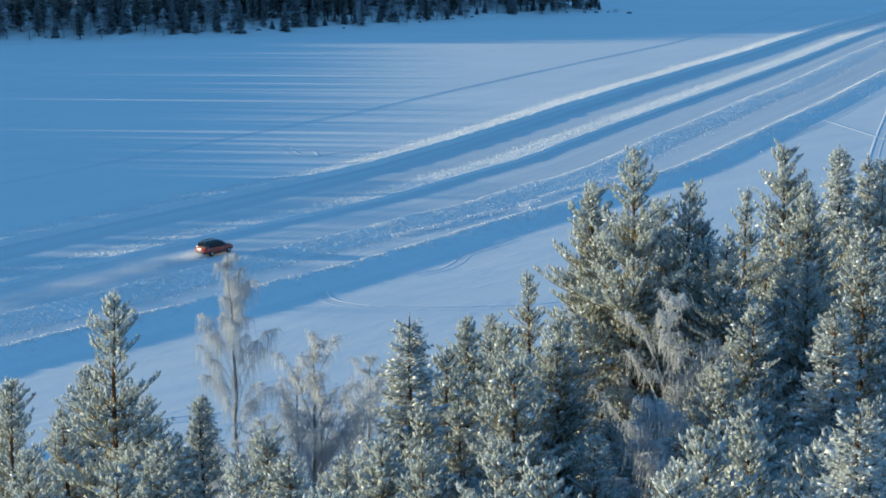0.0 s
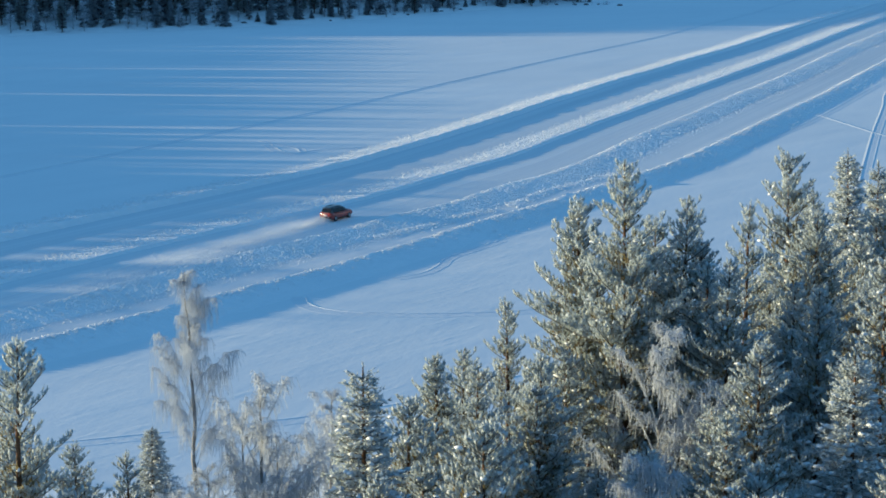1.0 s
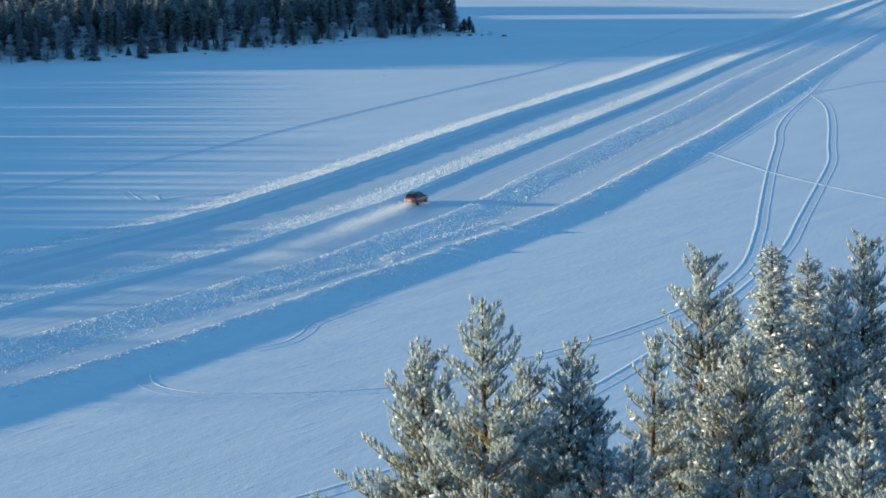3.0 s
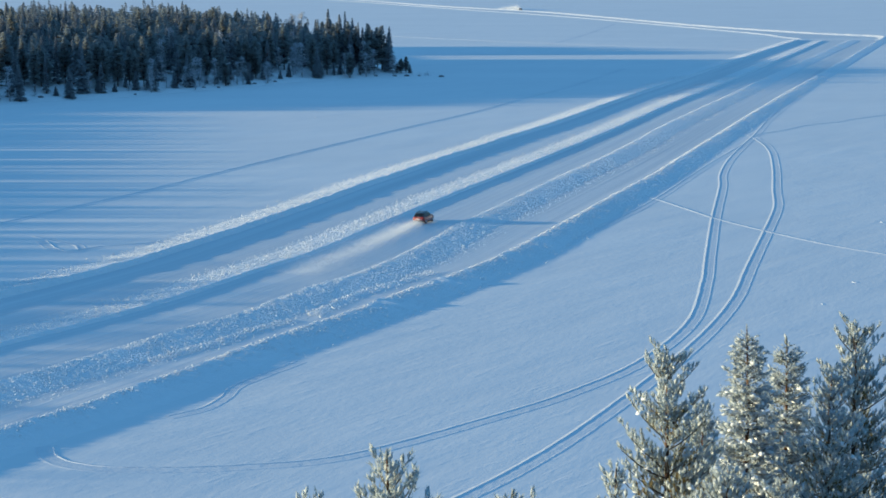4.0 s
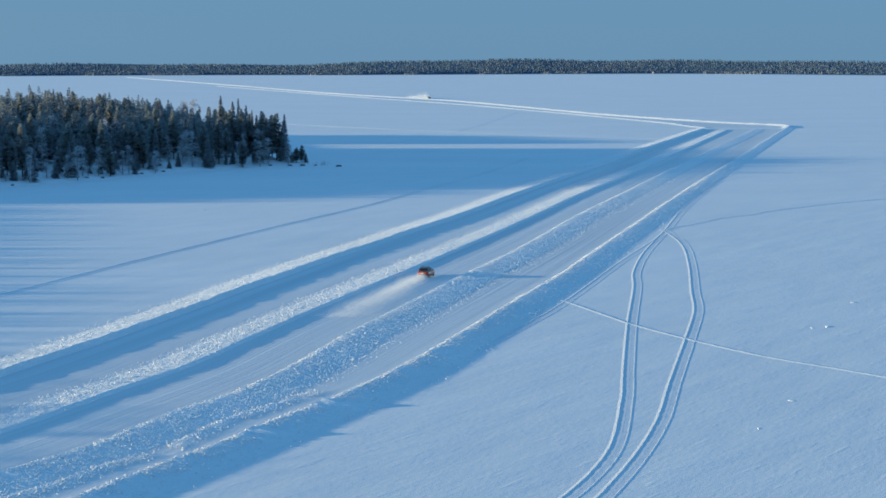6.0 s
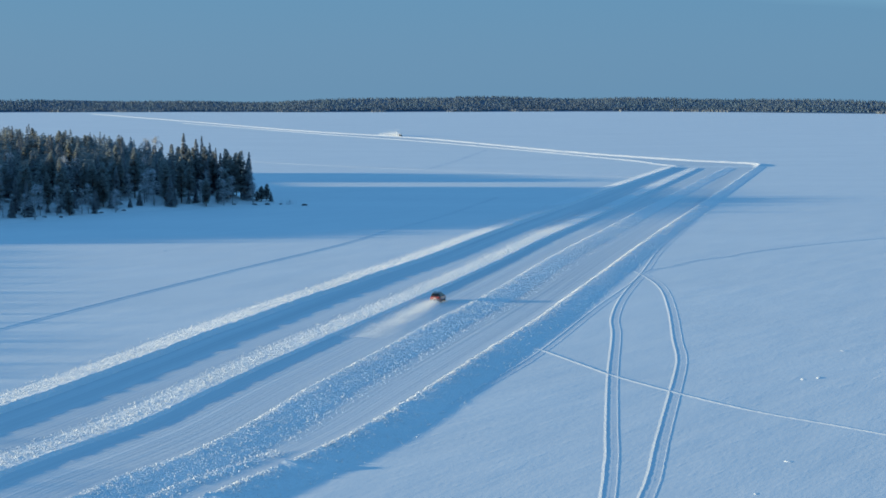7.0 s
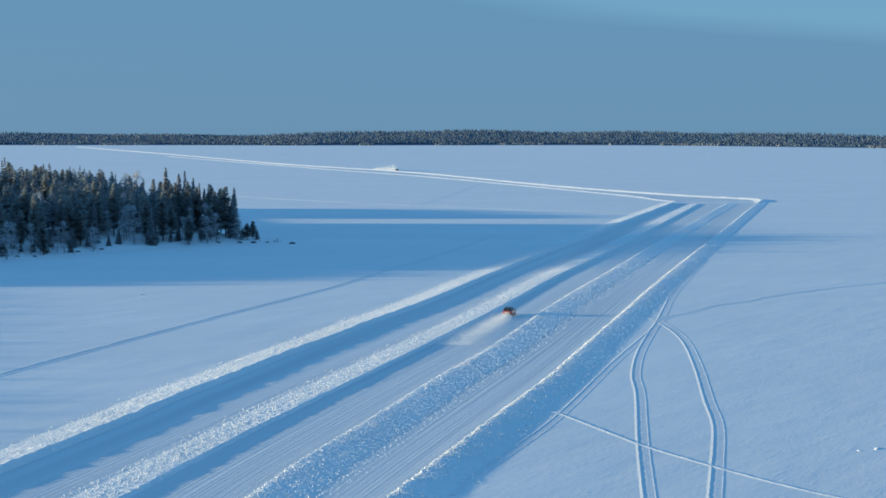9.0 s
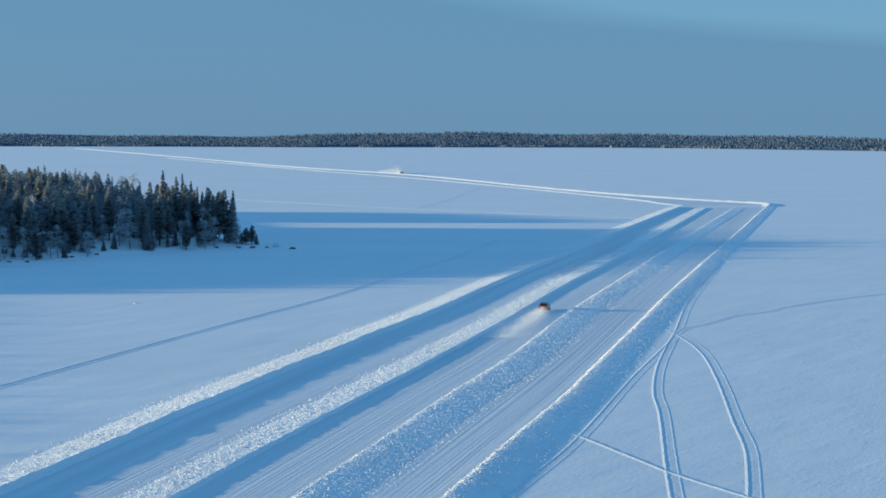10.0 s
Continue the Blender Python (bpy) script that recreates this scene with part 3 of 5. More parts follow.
def crown_tree(name, seed, tall, spread, bare, style, material, label, category, airy=1.0):
    """A conifer: trunk, limbs in whorls, shoots on the twigs, and some snow lying on the limbs. style: pine or spruce."""
    rng = np.random.RandomState(seed)
    pine = style == "pine"
    root = new(name)
    n = 16
    zs = np.linspace(-0.6, tall, n)
    bend = np.cumsum(rng.normal(0, 0.035, (n, 2)), axis=0)
    trunk = np.column_stack([bend[:, 0], bend[:, 1], zs])
    radii = 0.012 * tall * (1 - zs.clip(0) / tall) ** 0.85 + 0.015
    part("trunk", np_mesh("trunk", *tube(trunk, radii, 8), PINE_BARK, True), root, "flaking red-brown bark")
    limbs, pos, way, inner, loads = [], [], [], [], []
    z = bare * tall
    while z < tall - 0.25:
        u = (tall - z) / (tall * (1 - bare))
        if pine:
            reach = spread * (0.06 + 0.94 * min(1, u * 1.4) ** 0.95) * (1 - 0.2 * u**3)
            rise = 1.0 - 0.85 * min(1, u * 1.5)
            count = rng.randint(4, 7)
        else:
            reach = spread * (0.06 + 0.94 * u**0.85)
            rise = 0.5 - 0.85 * min(1, u * 1.4)
            count = rng.randint(6, 9)
        turn = rng.uniform(0, 6.3)
        for k in range(count):
            if u > 0.12 and rng.uniform() < (0.2 if pine else 0.1):
                continue
            a = turn + k * 2 * math.pi / count + rng.uniform(-0.35, 0.35)
            L = reach * (rng.uniform(0.4, 1.35) if pine else rng.uniform(0.6, 1.2))
            m = 7
            s = np.linspace(0, 1, m)
            curve = (0.28 if pine else 0.16) * L * s**2.2
            sag = rng.uniform(-0.15, 0.15)
            lift = (rise + sag) * L * s * 0.75 + curve
            base = np.array([np.interp(z, zs, bend[:, 0]), np.interp(z, zs, bend[:, 1]), z + rng.uniform(-0.15, 0.15)])
            swing = a + rng.uniform(-0.25, 0.25) * s
            p = base + np.column_stack([np.cos(swing) * L * s, np.sin(swing) * L * s, lift])
            limbs.append(tube(p[::2], (0.012 + 0.022 * (1 - s) * min(1, L / 2))[::2], 3))
            # twigs to both sides, longest in the middle of the limb
            twigs = max(3, int(L / (0.060 if pine else 0.065)))
            for j in range(twigs):
                f = 0.08 + 0.92 * (j + rng.uniform(0, 1)) / twigs
                q = np.array([np.interp(f, s, p[:, c]) for c in range(3)])
                ahead = p[-1] - p[-2]
                ahead = ahead / np.linalg.norm(ahead)
                side = np.array([-math.sin(a), math.cos(a), 0]) * (1 if j % 2 else -1)
                tl = L * (0.36 if pine else 0.36) * (1.15 - f) * rng.uniform(0.7, 1.3) + 0.06
                d = ahead * rng.uniform(0.5, 1.0) + side * rng.uniform(0.5, 1.0) + np.array([0, 0, rng.uniform(0.0, 0.7) if pine else rng.uniform(-0.35, 0.15)])
                d /= np.linalg.norm(d)
                steps = max(1, int(tl / 0.14))
                for g in range(steps):
                    c = q + d * tl * (g + 0.6) / steps
                    pos.append(c)
                    way.append(d + np.array([0, 0, (0.75 if pine else -0.1)]) + rng.normal(0, 0.22, 3))
                    inner.append(pine and f * L < 0.55 * reach and u > 0.18 and rng.uniform() < 0.35)
            inner.append(False)
            pos.append(p[-1])
            way.append((p[-1] - p[-2]) / np.linalg.norm(p[-1] - p[-2]) + np.array([0, 0, 0.5 if pine else 0.0]))
            for pad in range((rng.randint(0, 2) if pine else 3) if L > 0.5 else 0):
                f = rng.uniform(0.35, 0.98)
                loads.append((np.array([np.interp(f, s, p[:, c]) for c in range(3)]), L, a))
        z += (0.29 * airy if pine else 0.22) * (0.65 + 0.5 * u) * rng.uniform(0.8, 1.2)
    for k in range(5):
        pos.append(trunk[-1] - np.array([0, 0, 0.12 * k]))
        way.append(np.array([rng.normal(0, 0.25), rng.normal(0, 0.25), 1.0]))
        inner.append(False)
    pos, way, inner = np.array(pos), np.array(way), np.array(inner)
    tagged(part("branchwork", np_mesh("branchwork", *join(limbs), LIMB), root), kind="stuff")
    size = rng.uniform(0.75, 1.3, len(pos))
    shape = tuft_shape(6, 0.20, 0.11, seed, 0) if pine else tuft_shape(6, 0.20, 0.11, seed, 0)
    outer = ~inner
    part("crown", np_mesh("crown", *place_tufts(shape, pos[outer], way[outer], size[outer], rng), material), root, "frost-covered needles")
    if inner.any():
        part("inner_needles", np_mesh("inner_needles", *place_tufts(shape, pos[inner], way[inner], size[inner], rng), INNER), root, "olive-brown older needles near the trunk")
    some = outer & (rng.uniform(size=len(pos)) < (0.68 if pine else 0.35))
    wide = 0.043 if pine else 0.045
    cap = np.array([[0, 0, -0.02], [wide, 0, 0.09], [-0.5 * wide, 0.87 * wide, 0.11], [-0.5 * wide, -0.87 * wide, 0.08], [0, 0, 0.19]])
    cap_t = np.array([[4, 1, 2], [4, 2, 3], [4, 3, 1], [0, 2, 1], [0, 3, 2], [0, 1, 3]])
    cover = place_tufts((cap, cap_t), pos[some] + np.array([0, 0, 0.02]), way[some] + rng.normal(0, 0.15, (some.sum(), 3)), size[some] * rng.uniform(0.7, 1.25, some.sum()), rng)
    tagged(part("frost_cover", np_mesh("frost_cover", *cover, FROST, True), root, "white rime on the shoots"), kind="stuff")
    if loads:
        c = np.array([l[0] for l in loads])
        reach = np.array([l[1] for l in loads])
        ang = np.array([l[2] for l in loads])
        m = len(c)
        v = ICO_V[None] * (1 + 0.4 * rng.uniform(-1, 1, (m, len(ICO_V), 1)))
        v = v * np.stack([0.08 + 0.07 * reach, 0.05 + 0.035 * reach, 0.04 + 0.014 * reach], 1)[:, None, :]
        ca, sa = np.cos(ang)[:, None], np.sin(ang)[:, None]
        v = np.stack([v[:, :, 0] * ca - v[:, :, 1] * sa, v[:, :, 0] * sa + v[:, :, 1] * ca, v[:, :, 2]], 2) + (c + np.array([0, 0, 0.08]))[:, None, :]
        t = ICO_T[None] + (np.arange(m) * len(ICO_V))[:, None, None]
        part("snow_load", np_mesh("snow_load", v.reshape(-1, 3), t.reshape(-1, 3), LOAD, True), root, "small pads of snow on the limbs")["kind"] = "stuff"
    root["tall"] = tall
    return tagged(root, label, category)


def birch_tree(name, seed, tall, spread, label, weep=1.0):
    """A birch with thin limbs and hanging twigs, white with hoarfrost."""
    rng = np.random.RandomState(seed)
    root = new(name)
    n = 16
    zs = np.linspace(-0.6, tall, n)
    bend = np.cumsum(rng.normal(0, 0.05, (n, 2)), axis=0)
    trunk = np.column_stack([bend[:, 0], bend[:, 1], zs])
    part("trunk", np_mesh("trunk", *tube(trunk, 0.009 * tall * (1 - zs.clip(0) / tall) ** 0.8 + 0.012, 7), BIRCH_BARK, True), root, "pale frosted bark")
    limbs, twigs = [], []
    for i in range(46):
        f = 0.16 + 0.82 * (i + rng.uniform()) / 46
        z = f * tall
        a = rng.uniform(0, 6.3)
        L = spread * (1.05 - f) ** 0.85 * rng.uniform(0.35, 1.35) * 1.3
        s = np.linspace(0, 1, 8)
        base = np.array([np.interp(z, zs, bend[:, 0]), np.interp(z, zs, bend[:, 1]), z])
        up = L * (1.9 * s - 0.95 * weep * s**2.4)
        p = base + np.column_stack([np.cos(a) * L * 0.75 * s, np.sin(a) * L * 0.75 * s, up]) + np.cumsum(rng.normal(0, 0.025, (8, 3)), axis=0)
        limbs.append(tube(p, 0.020 * (1 - s) + 0.008, 4))
        for j in range(int(26 + 24 * L)):
            g = rng.uniform(0.38, 1.0)
            q = np.array([np.interp(g, s, p[:, c]) for c in range(3)])
            hang = rng.uniform(0.25, 1.7) * (0.5 + 0.5 * weep) * min(1, 0.35 + 0.4 * L)
            b = rng.uniform(0, 6.3)
            m = 3
            r = np.linspace(0, 1, m)
            out = rng.uniform(0.12, 0.42)
            path = q + np.column_stack([np.cos(b) * out * r**0.6, np.sin(b) * out * r**0.6, 0.22 * np.sin(r * 2.2) - hang * weep * r**1.7])
            path = path + rng.normal(0, 0.02, (m, 3))
            twigs.append(tube(path, np.linspace(0.011, 0.006, m), 3))
            if rng.uniform() < 0.6:
                h = path[1]
                e = h + np.array([rng.uniform(-0.2, 0.2), rng.uniform(-0.2, 0.2), -rng.uniform(0.1, 0.4) * weep + 0.05])
                twigs.append(tube(np.array([h, e]), [0.008, 0.005], 3))
    tagged(part("branchwork", np_mesh("branchwork", *join(limbs), TWIG), root), kind="stuff")
    tagged(part("crown", np_mesh("crown", *join(twigs), TWIG), root, "hanging twigs thick with hoarfrost"), kind="stuff")
    root["tall"] = tall
    return tagged(root, label, "tree")


PINE_LABEL = "frosted pine with white-dusted olive needles on the shore"
SPRUCE_LABEL = "snow-dusted dark spruce on the wooded shore"
BIRCH_LABEL = "birch with hanging twigs white from hoarfrost"
pines = [
    crown_tree("pine_tree", seed, tall, spread, bare, "pine", PINE, PINE_LABEL, "tree")
    for seed, tall, spread, bare in ((101, 17, 2.4, 0.36), (102, 16, 2.1, 0.34), (103, 15, 2.5, 0.36), (104, 17, 2.0, 0.36), (105, 16.5, 2.6, 0.38), (106, 15.5, 2.3, 0.34))
]
open_pines = [
    crown_tree("pine_tree", 107, 15.5, 2.5, 0.25, "pine", PINE, "slender frosted pine with open whorls of upswept shoots", "tree", 1.45),
    crown_tree("pine_tree", 108, 15.5, 1.7, 0.3, "pine", PINE, "slender frosted pine with open whorls of upswept shoots", "tree", 1.3),
]
spruces = [
    crown_tree("spruce_tree", 201, 16.0, 2.3, 0.28, "spruce", SPRUCE, SPRUCE_LABEL, "tree"),
    crown_tree("spruce_tree", 202, 14.0, 2.1, 0.25, "spruce", SPRUCE, SPRUCE_LABEL, "tree"),
]
birches = [
    birch_tree("birch_tree", 301, 13.0, 3.4, BIRCH_LABEL, 1.0),
    birch_tree("birch_tree", 302, 14.0, 3.6, BIRCH_LABEL, 0.6),
]

# tops of the trees on the near shore: kind, variant, x, y, height of the top over the ice
STAND = [
    ("p", 0, 1.9, -46.9, 29.3), ("p", 2, 7.3, -28.5, 26.9), ("p", 3, -0.4, -43.6, 27.5), ("o", 1, 5.7, -38.0, 26.4),
    ("p", 1, 4.1, -43.0, 26.0), ("o", 1, -2.1, -46.9, 24.6), ("p", 0, -3.2, -50.4, 23.7), ("p", 3, -3.3, -53.9, 24.5),
    ("o", 0, -11.3, -64.9, 27.6), ("s", 1, -18.9, -37.7, 16.0), ("b", 1, -8.2, -56.3, 24.1), ("b", 1, 2.9, -50.8, 24.6),
    ("p", 2, 6.2, -52.2, 24.8), ("p", 1, 9.9, -50.3, 27.2), ("s", 0, -3.3, -63.6, 26.7), ("p", 1, -0.1, -55.7, 24.3),
    ("p", 0, 8.3, -26.6, 25.0), ("s", 1, 8.8, -56.7, 25.7), ("p", 3, 5.4, -57.6, 24.3), ("p", 2, 0.3, -66.6, 26.7),
    ("p", 3, 8.2, -36.7, 26.0), ("p", 0, 3.5, -43.8, 27.6), ("p", 2, 2.3, -41.5, 26.4), ("p", 1, 4.2, -46.7, 25.9),
    ("p", 0, 5.2, -47.9, 26.3), ("p", 3, 8.0, -46.0, 25.1), ("s", 0, 10.1, -22.7, 26.0), ("s", 1, 11.75, -19.4, 24.9),
    ("p", 2, 13.5, -22.0, 26.3), ("p", 0, 12.0, -28.0, 26.2), ("b", 0, -21.0, -26.6, 20.3), ("b", 1, -9.3, -45.0, 20.1),
    ("o", 1, -17.2, -60.0, 23.3), ("s", 1, -9.1, -58.0, 21.0), ("p", 3, -7.8, -72.0, 25.0), ("p", 2, -2.3, -62.0, 24.0),
    ("p", 0, 2.2, -66.0, 24.6), ("p", 1, 9.3, -66.0, 24.0), ("o", 1, -13.8, -63.0, 23.6), ("s", 0, 7.7, -66.0, 24.6),
    ("p", 2, 6.2, -63.0, 24.8), ("b", 0, 3.6, -60.0, 23.6), ("p", 0, 9.9, -45.0, 25.6), ("p", 1, 11.5, -38.0, 25.0),
    ("p", 2, 10.4, -31.0, 24.0), ("p", 3, 6.6, -33.0, 23.6), ("s", 0, 2.6, -35.5, 22.5), ("p", 0, 0.2, -38.6, 22.6),
    ("p", 1, 0.0, -48.5, 23.2), ("p", 3, -0.8, -59.5, 23.0), ("s", 1, 3.2, -55.5, 22.4), ("p", 0, 7.4, -41.5, 24.2),
    ("b", 1, -12.6, -52.0, 18.6), ("s", 1, -6.0, -54.0, 19.5), ("p", 2, -15.6, -69.0, 22.0), ("p", 1, 13.8, -33.0, 25.5),
    ("p", 0, 15.5, -26.0, 25.0), ("s", 0, 12.6, -45.0, 25.5), ("p", 3, -5.6, -67.0, 23.4), ("s", 1, -11.4, -60.5, 21.5),
    ("p", 2, 9.8, -58.5, 23.5), ("p", 0, 5.0, -52.5, 22.8), ("s", 1, 1.6, -58.0, 21.6), ("s", 1, 1.5, -54.0, 21.0),
    ("s", 1, 4.6, -61.5, 21.8), ("s", 1, 7.0, -60.0, 22.0), ("b", 1, -10.2, -54.0, 20.5), ("b", 1, -8.8, -55.2, 22.6), ("b", 1, -10.6, -47.0, 19.0), ("s", 1, -1.4, -65.0, 22.8),
    ("s", 1, 11.2, -62.0, 24.2), ("s", 0, 8.6, -70.0, 25.6), ("s", 1, 5.4, -69.0, 24.6), ("s", 1, 1.0, -50.5, 20.5), ("p", 5, 2.6, -53.0, 21.5), ("s", 0, -1.2, -52.5, 20.0),
    ("p", 2, -2.8, -60.0, 25.1), ("p", 0, -1.3, -57.0, 25.1), ("p", 5, -0.1, -55.0, 25.0), ("p", 1, -2.3, -66.0, 25.1), ("p", 4, -2.3, -70.0, 25.5),
    # young trees standing lower down in front
    ("o", 0, -15.1, -64.0, 24.7), ("p", 1, -14.4, -62.0, 23.1), ("p", 3, -11.5, -70.0, 24.7), ("p", 0, -7.5, -72.0, 25.6),
    ("o", 1, -10.6, -60.0, 23.1), ("p", 5, -9.4, -66.0, 24.0), ("p", 2, -6.4, -67.0, 24.4), ("s", 1, -3.8, -73.0, 25.8),
    ("p", 3, -4.8, -74.0, 26.0), ("p", 1, -7.2, -75.0, 26.3), ("p", 0, -4.1, -68.0, 24.3), ("p", 4, -2.4, -76.0, 26.3),
    ("p", 2, -15.8, -57.0, 23.0), ("p", 5, -14.3, -56.0, 21.8), ("o", 0, 7.6, -76.0, 27.9), ("p", 3, 6.3, -72.0, 27.3),
    ("p", 2, 5.5, -76.0, 27.9), ("s", 0, 8.1, -78.0, 29.0), ("p", 5, 4.9, -78.0, 28.0), ("p", 1, 2.4, -77.0, 27.6),
    ("p", 4, 0.9, -74.0, 26.9), ("p", 0, -0.9, -72.0, 26.0),
]
rng_t = random.Random(7)
used = set()
for number, (kind, variant, x, y, top) in enumerate(STAND):
    if kind == "p" and number % 3 == 2:
        variant = 4 + number % 2
    proto = {"p": pines, "o": open_pines, "s": spruces, "b": birches}[kind][variant]
    ground_z = float(shore_height(np.array([x]), np.array([y]))[0])
    k = (top - (0.35 if kind in "po" else 0.1) - ground_z) / proto["tall"]
    m = Matrix.Translation((x, y, ground_z)) @ Matrix.Rotation(rng_t.uniform(0, 6.28), 4, "Z")
    if (kind, variant) not in used:
        used.add((kind, variant))
        tree = proto
        tree.matrix_basis = m
    else:
        tree = copy_thing(proto, m)
    tree.scale = (0.45 + 0.55 * k, 0.45 + 0.55 * k, k)
    tree["group"] = "trees on the near shore"


# ---- the wooded island ----
ISLAND = [(-330, 315), (-260, 328), (-216, 338), (-170, 364), (-132, 391), (-108, 424), (-90, 455), (-70, 475), (-54, 488), (-43, 486), (-58, 506), (-84, 545), (-92, 590), (-112, 640), (-130, 690), (-330, 700)]


def inside(x, y, poly):
    c = False
    for (x0, y0), (x1, y1) in zip(poly, poly[1:] + poly[:1]):
        if (y0 > y) != (y1 > y) and x < (x1 - x0) * (y - y0) / (y1 - y0) + x0:
            c = not c
    return c


def shore_distance(x, y, poly):
    best = 1e9
    for (x0, y0), (x1, y1) in zip(poly, poly[1:] + poly[:1]):
        dx, dy = x1 - x0, y1 - y0
        t = min(1, max(0, ((x - x0) * dx + (y - y0) * dy) / (dx * dx + dy * dy)))
        best = min(best, math.hypot(x - x0 - t * dx, y - y0 - t * dy))
    return best


def island_height(x, y):
    d = shore_distance(x, y, ISLAND)
    if not inside(x, y, ISLAND):
        return -0.12 * d - 0.05
    return 2.2 * (1 - math.exp(-d / 12)) + 7.0 * min(1, max(0, d - 8) / 60) + 0.25 * math.sin(x * 0.7) * math.sin(y * 0.6) * min(1, d / 3)


nx, ny = 100, 120
ix, iy = np.meshgrid(np.linspace(-335, -36, nx), np.linspace(308, 706, ny))
iz = np.array([island_height(a, b) for a, b in zip(ix.ravel(), iy.ravel())])
isl = new("island_ground", np_mesh("island_ground", np.stack([ix.ravel(), iy.ravel(), iz.clip(-1.2)], 1), grid_tris(ny, nx), BANK, True))
tagged(isl, "low snow-covered island rising from the lake", "island", kind="structure")


def far_conifer(name, seed, tall, spread, bare, material, label, droop):
    """A smaller conifer for the island: trunk and a crown of separate pointed boughs."""
    rng = np.random.RandomState(seed)
    root = new(name)
    zs = np.linspace(-0.5, tall, 5)
    part("trunk", np_mesh("trunk", *tube(np.column_stack([0 * zs, 0 * zs, zs]), 0.011 * tall * (1 - zs.clip(0) / tall) + 0.02, 5), PINE_BARK), root)
    vs, ts, k = [], [], 0
    z = bare * tall
    while z < tall - 0.1:
        u = (tall - z) / (tall * (1 - bare))
        reach = spread * (0.08 + 0.92 * u**0.75) if droop else spread * (0.2 + 0.8 * min(1, u * 2.2)) * (1 - 0.25 * u**2)
        for j in range(rng.randint(8, 12)):
            a = rng.uniform(0, 6.3)
            L = reach * rng.uniform(0.55, 1.15)
            w = 0.24 * L + (0.18 if droop else 0.26)
            o, s = np.array([math.cos(a), math.sin(a), 0]), np.array([-math.sin(a), math.cos(a), 0])
            dz = (-0.38 if droop else rng.uniform(-0.1, 0.6)) * L
            b = np.array([0, 0, z + rng.uniform(-0.2, 0.2)])
            mid = b + o * L * 0.6 + np.array([0, 0, dz * 0.5 + 0.10])
            vs.append(np.array([b, mid + s * w + [0, 0, -0.16], mid - s * w + [0, 0, -0.16], b + o * L + np.array([0, 0, dz]), mid + [0, 0, 0.14], mid + [0, 0, -0.35]]))
            ts.append(np.array([[0, 2, 4], [0, 4, 1], [4, 2, 3], [4, 3, 1]]) + k)
            k += 6
        z += (0.036 if droop else 0.030) * tall * rng.uniform(0.7, 1.2)
    vs.append(np.array([[0.07, 0, tall - 0.6], [-0.05, 0.06, tall - 0.6], [-0.05, -0.06, tall - 0.6], [0, 0, tall + 0.25]]))
    ts.append(np.array([[0, 1, 3], [1, 2, 3], [2, 0, 3]]) + k)
    part("crown", np_mesh("crown", np.concatenate(vs), np.concatenate(ts), material), root, "dark needles with a little frost")
    root["tall"] = tall
    return tagged(root, label, "tree", "trees on the island")


def far_birch(name, seed, tall, spread, label):
    rng = np.random.RandomState(seed)
    root = new(name)
    zs = np.linspace(-0.5, tall * 0.9, 5)
    part("trunk", np_mesh("trunk", *tube(np.column_stack([0 * zs, 0 * zs, zs]), 0.009 * tall * (1 - zs.clip(0) / tall) + 0.02, 5), BIRCH_BARK), root)
    limbs = []
    for i in range(75):
        f = rng.uniform(0.06, 0.97)
        a = rng.uniform(0, 6.3)
        L = spread * (1.1 - f) ** 0.5 * rng.uniform(0.5, 1.1)
        s = np.linspace(0, 1, 4)
        p = np.array([0, 0, f * tall * 0.92]) + np.column_stack([np.cos(a) * L * s, np.sin(a) * L * s, L * (1.1 * s - 0.9 * s**2)]) + rng.normal(0, 0.06, (4, 3))
        limbs.append(tube(p, [0.05, 0.045, 0.035, 0.02], 3))
        for g in range(3):
            e = p[rng.randint(1, 4)]
            limbs.append(tube(np.array([e, e + rng.normal(0, 0.25, 3) + [0, 0, -0.25]]), [0.035, 0.015], 3))
    part("crown", np_mesh("crown", *join(limbs), FAR_TWIG), root, "pale frosted twigs")
    root["tall"] = tall
    return tagged(root, label, "tree", "trees on the island")


FAR_LABEL = "dark spruce standing in the island wood"
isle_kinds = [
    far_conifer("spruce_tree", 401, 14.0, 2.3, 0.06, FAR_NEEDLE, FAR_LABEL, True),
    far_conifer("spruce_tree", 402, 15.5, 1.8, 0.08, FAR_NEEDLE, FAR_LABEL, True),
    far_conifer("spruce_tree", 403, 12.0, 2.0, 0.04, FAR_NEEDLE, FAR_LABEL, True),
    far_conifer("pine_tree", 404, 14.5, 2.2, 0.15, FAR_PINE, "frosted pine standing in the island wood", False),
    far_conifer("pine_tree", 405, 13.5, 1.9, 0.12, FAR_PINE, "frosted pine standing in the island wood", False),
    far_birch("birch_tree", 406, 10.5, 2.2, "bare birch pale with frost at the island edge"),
]
rng_i = random.Random(31)
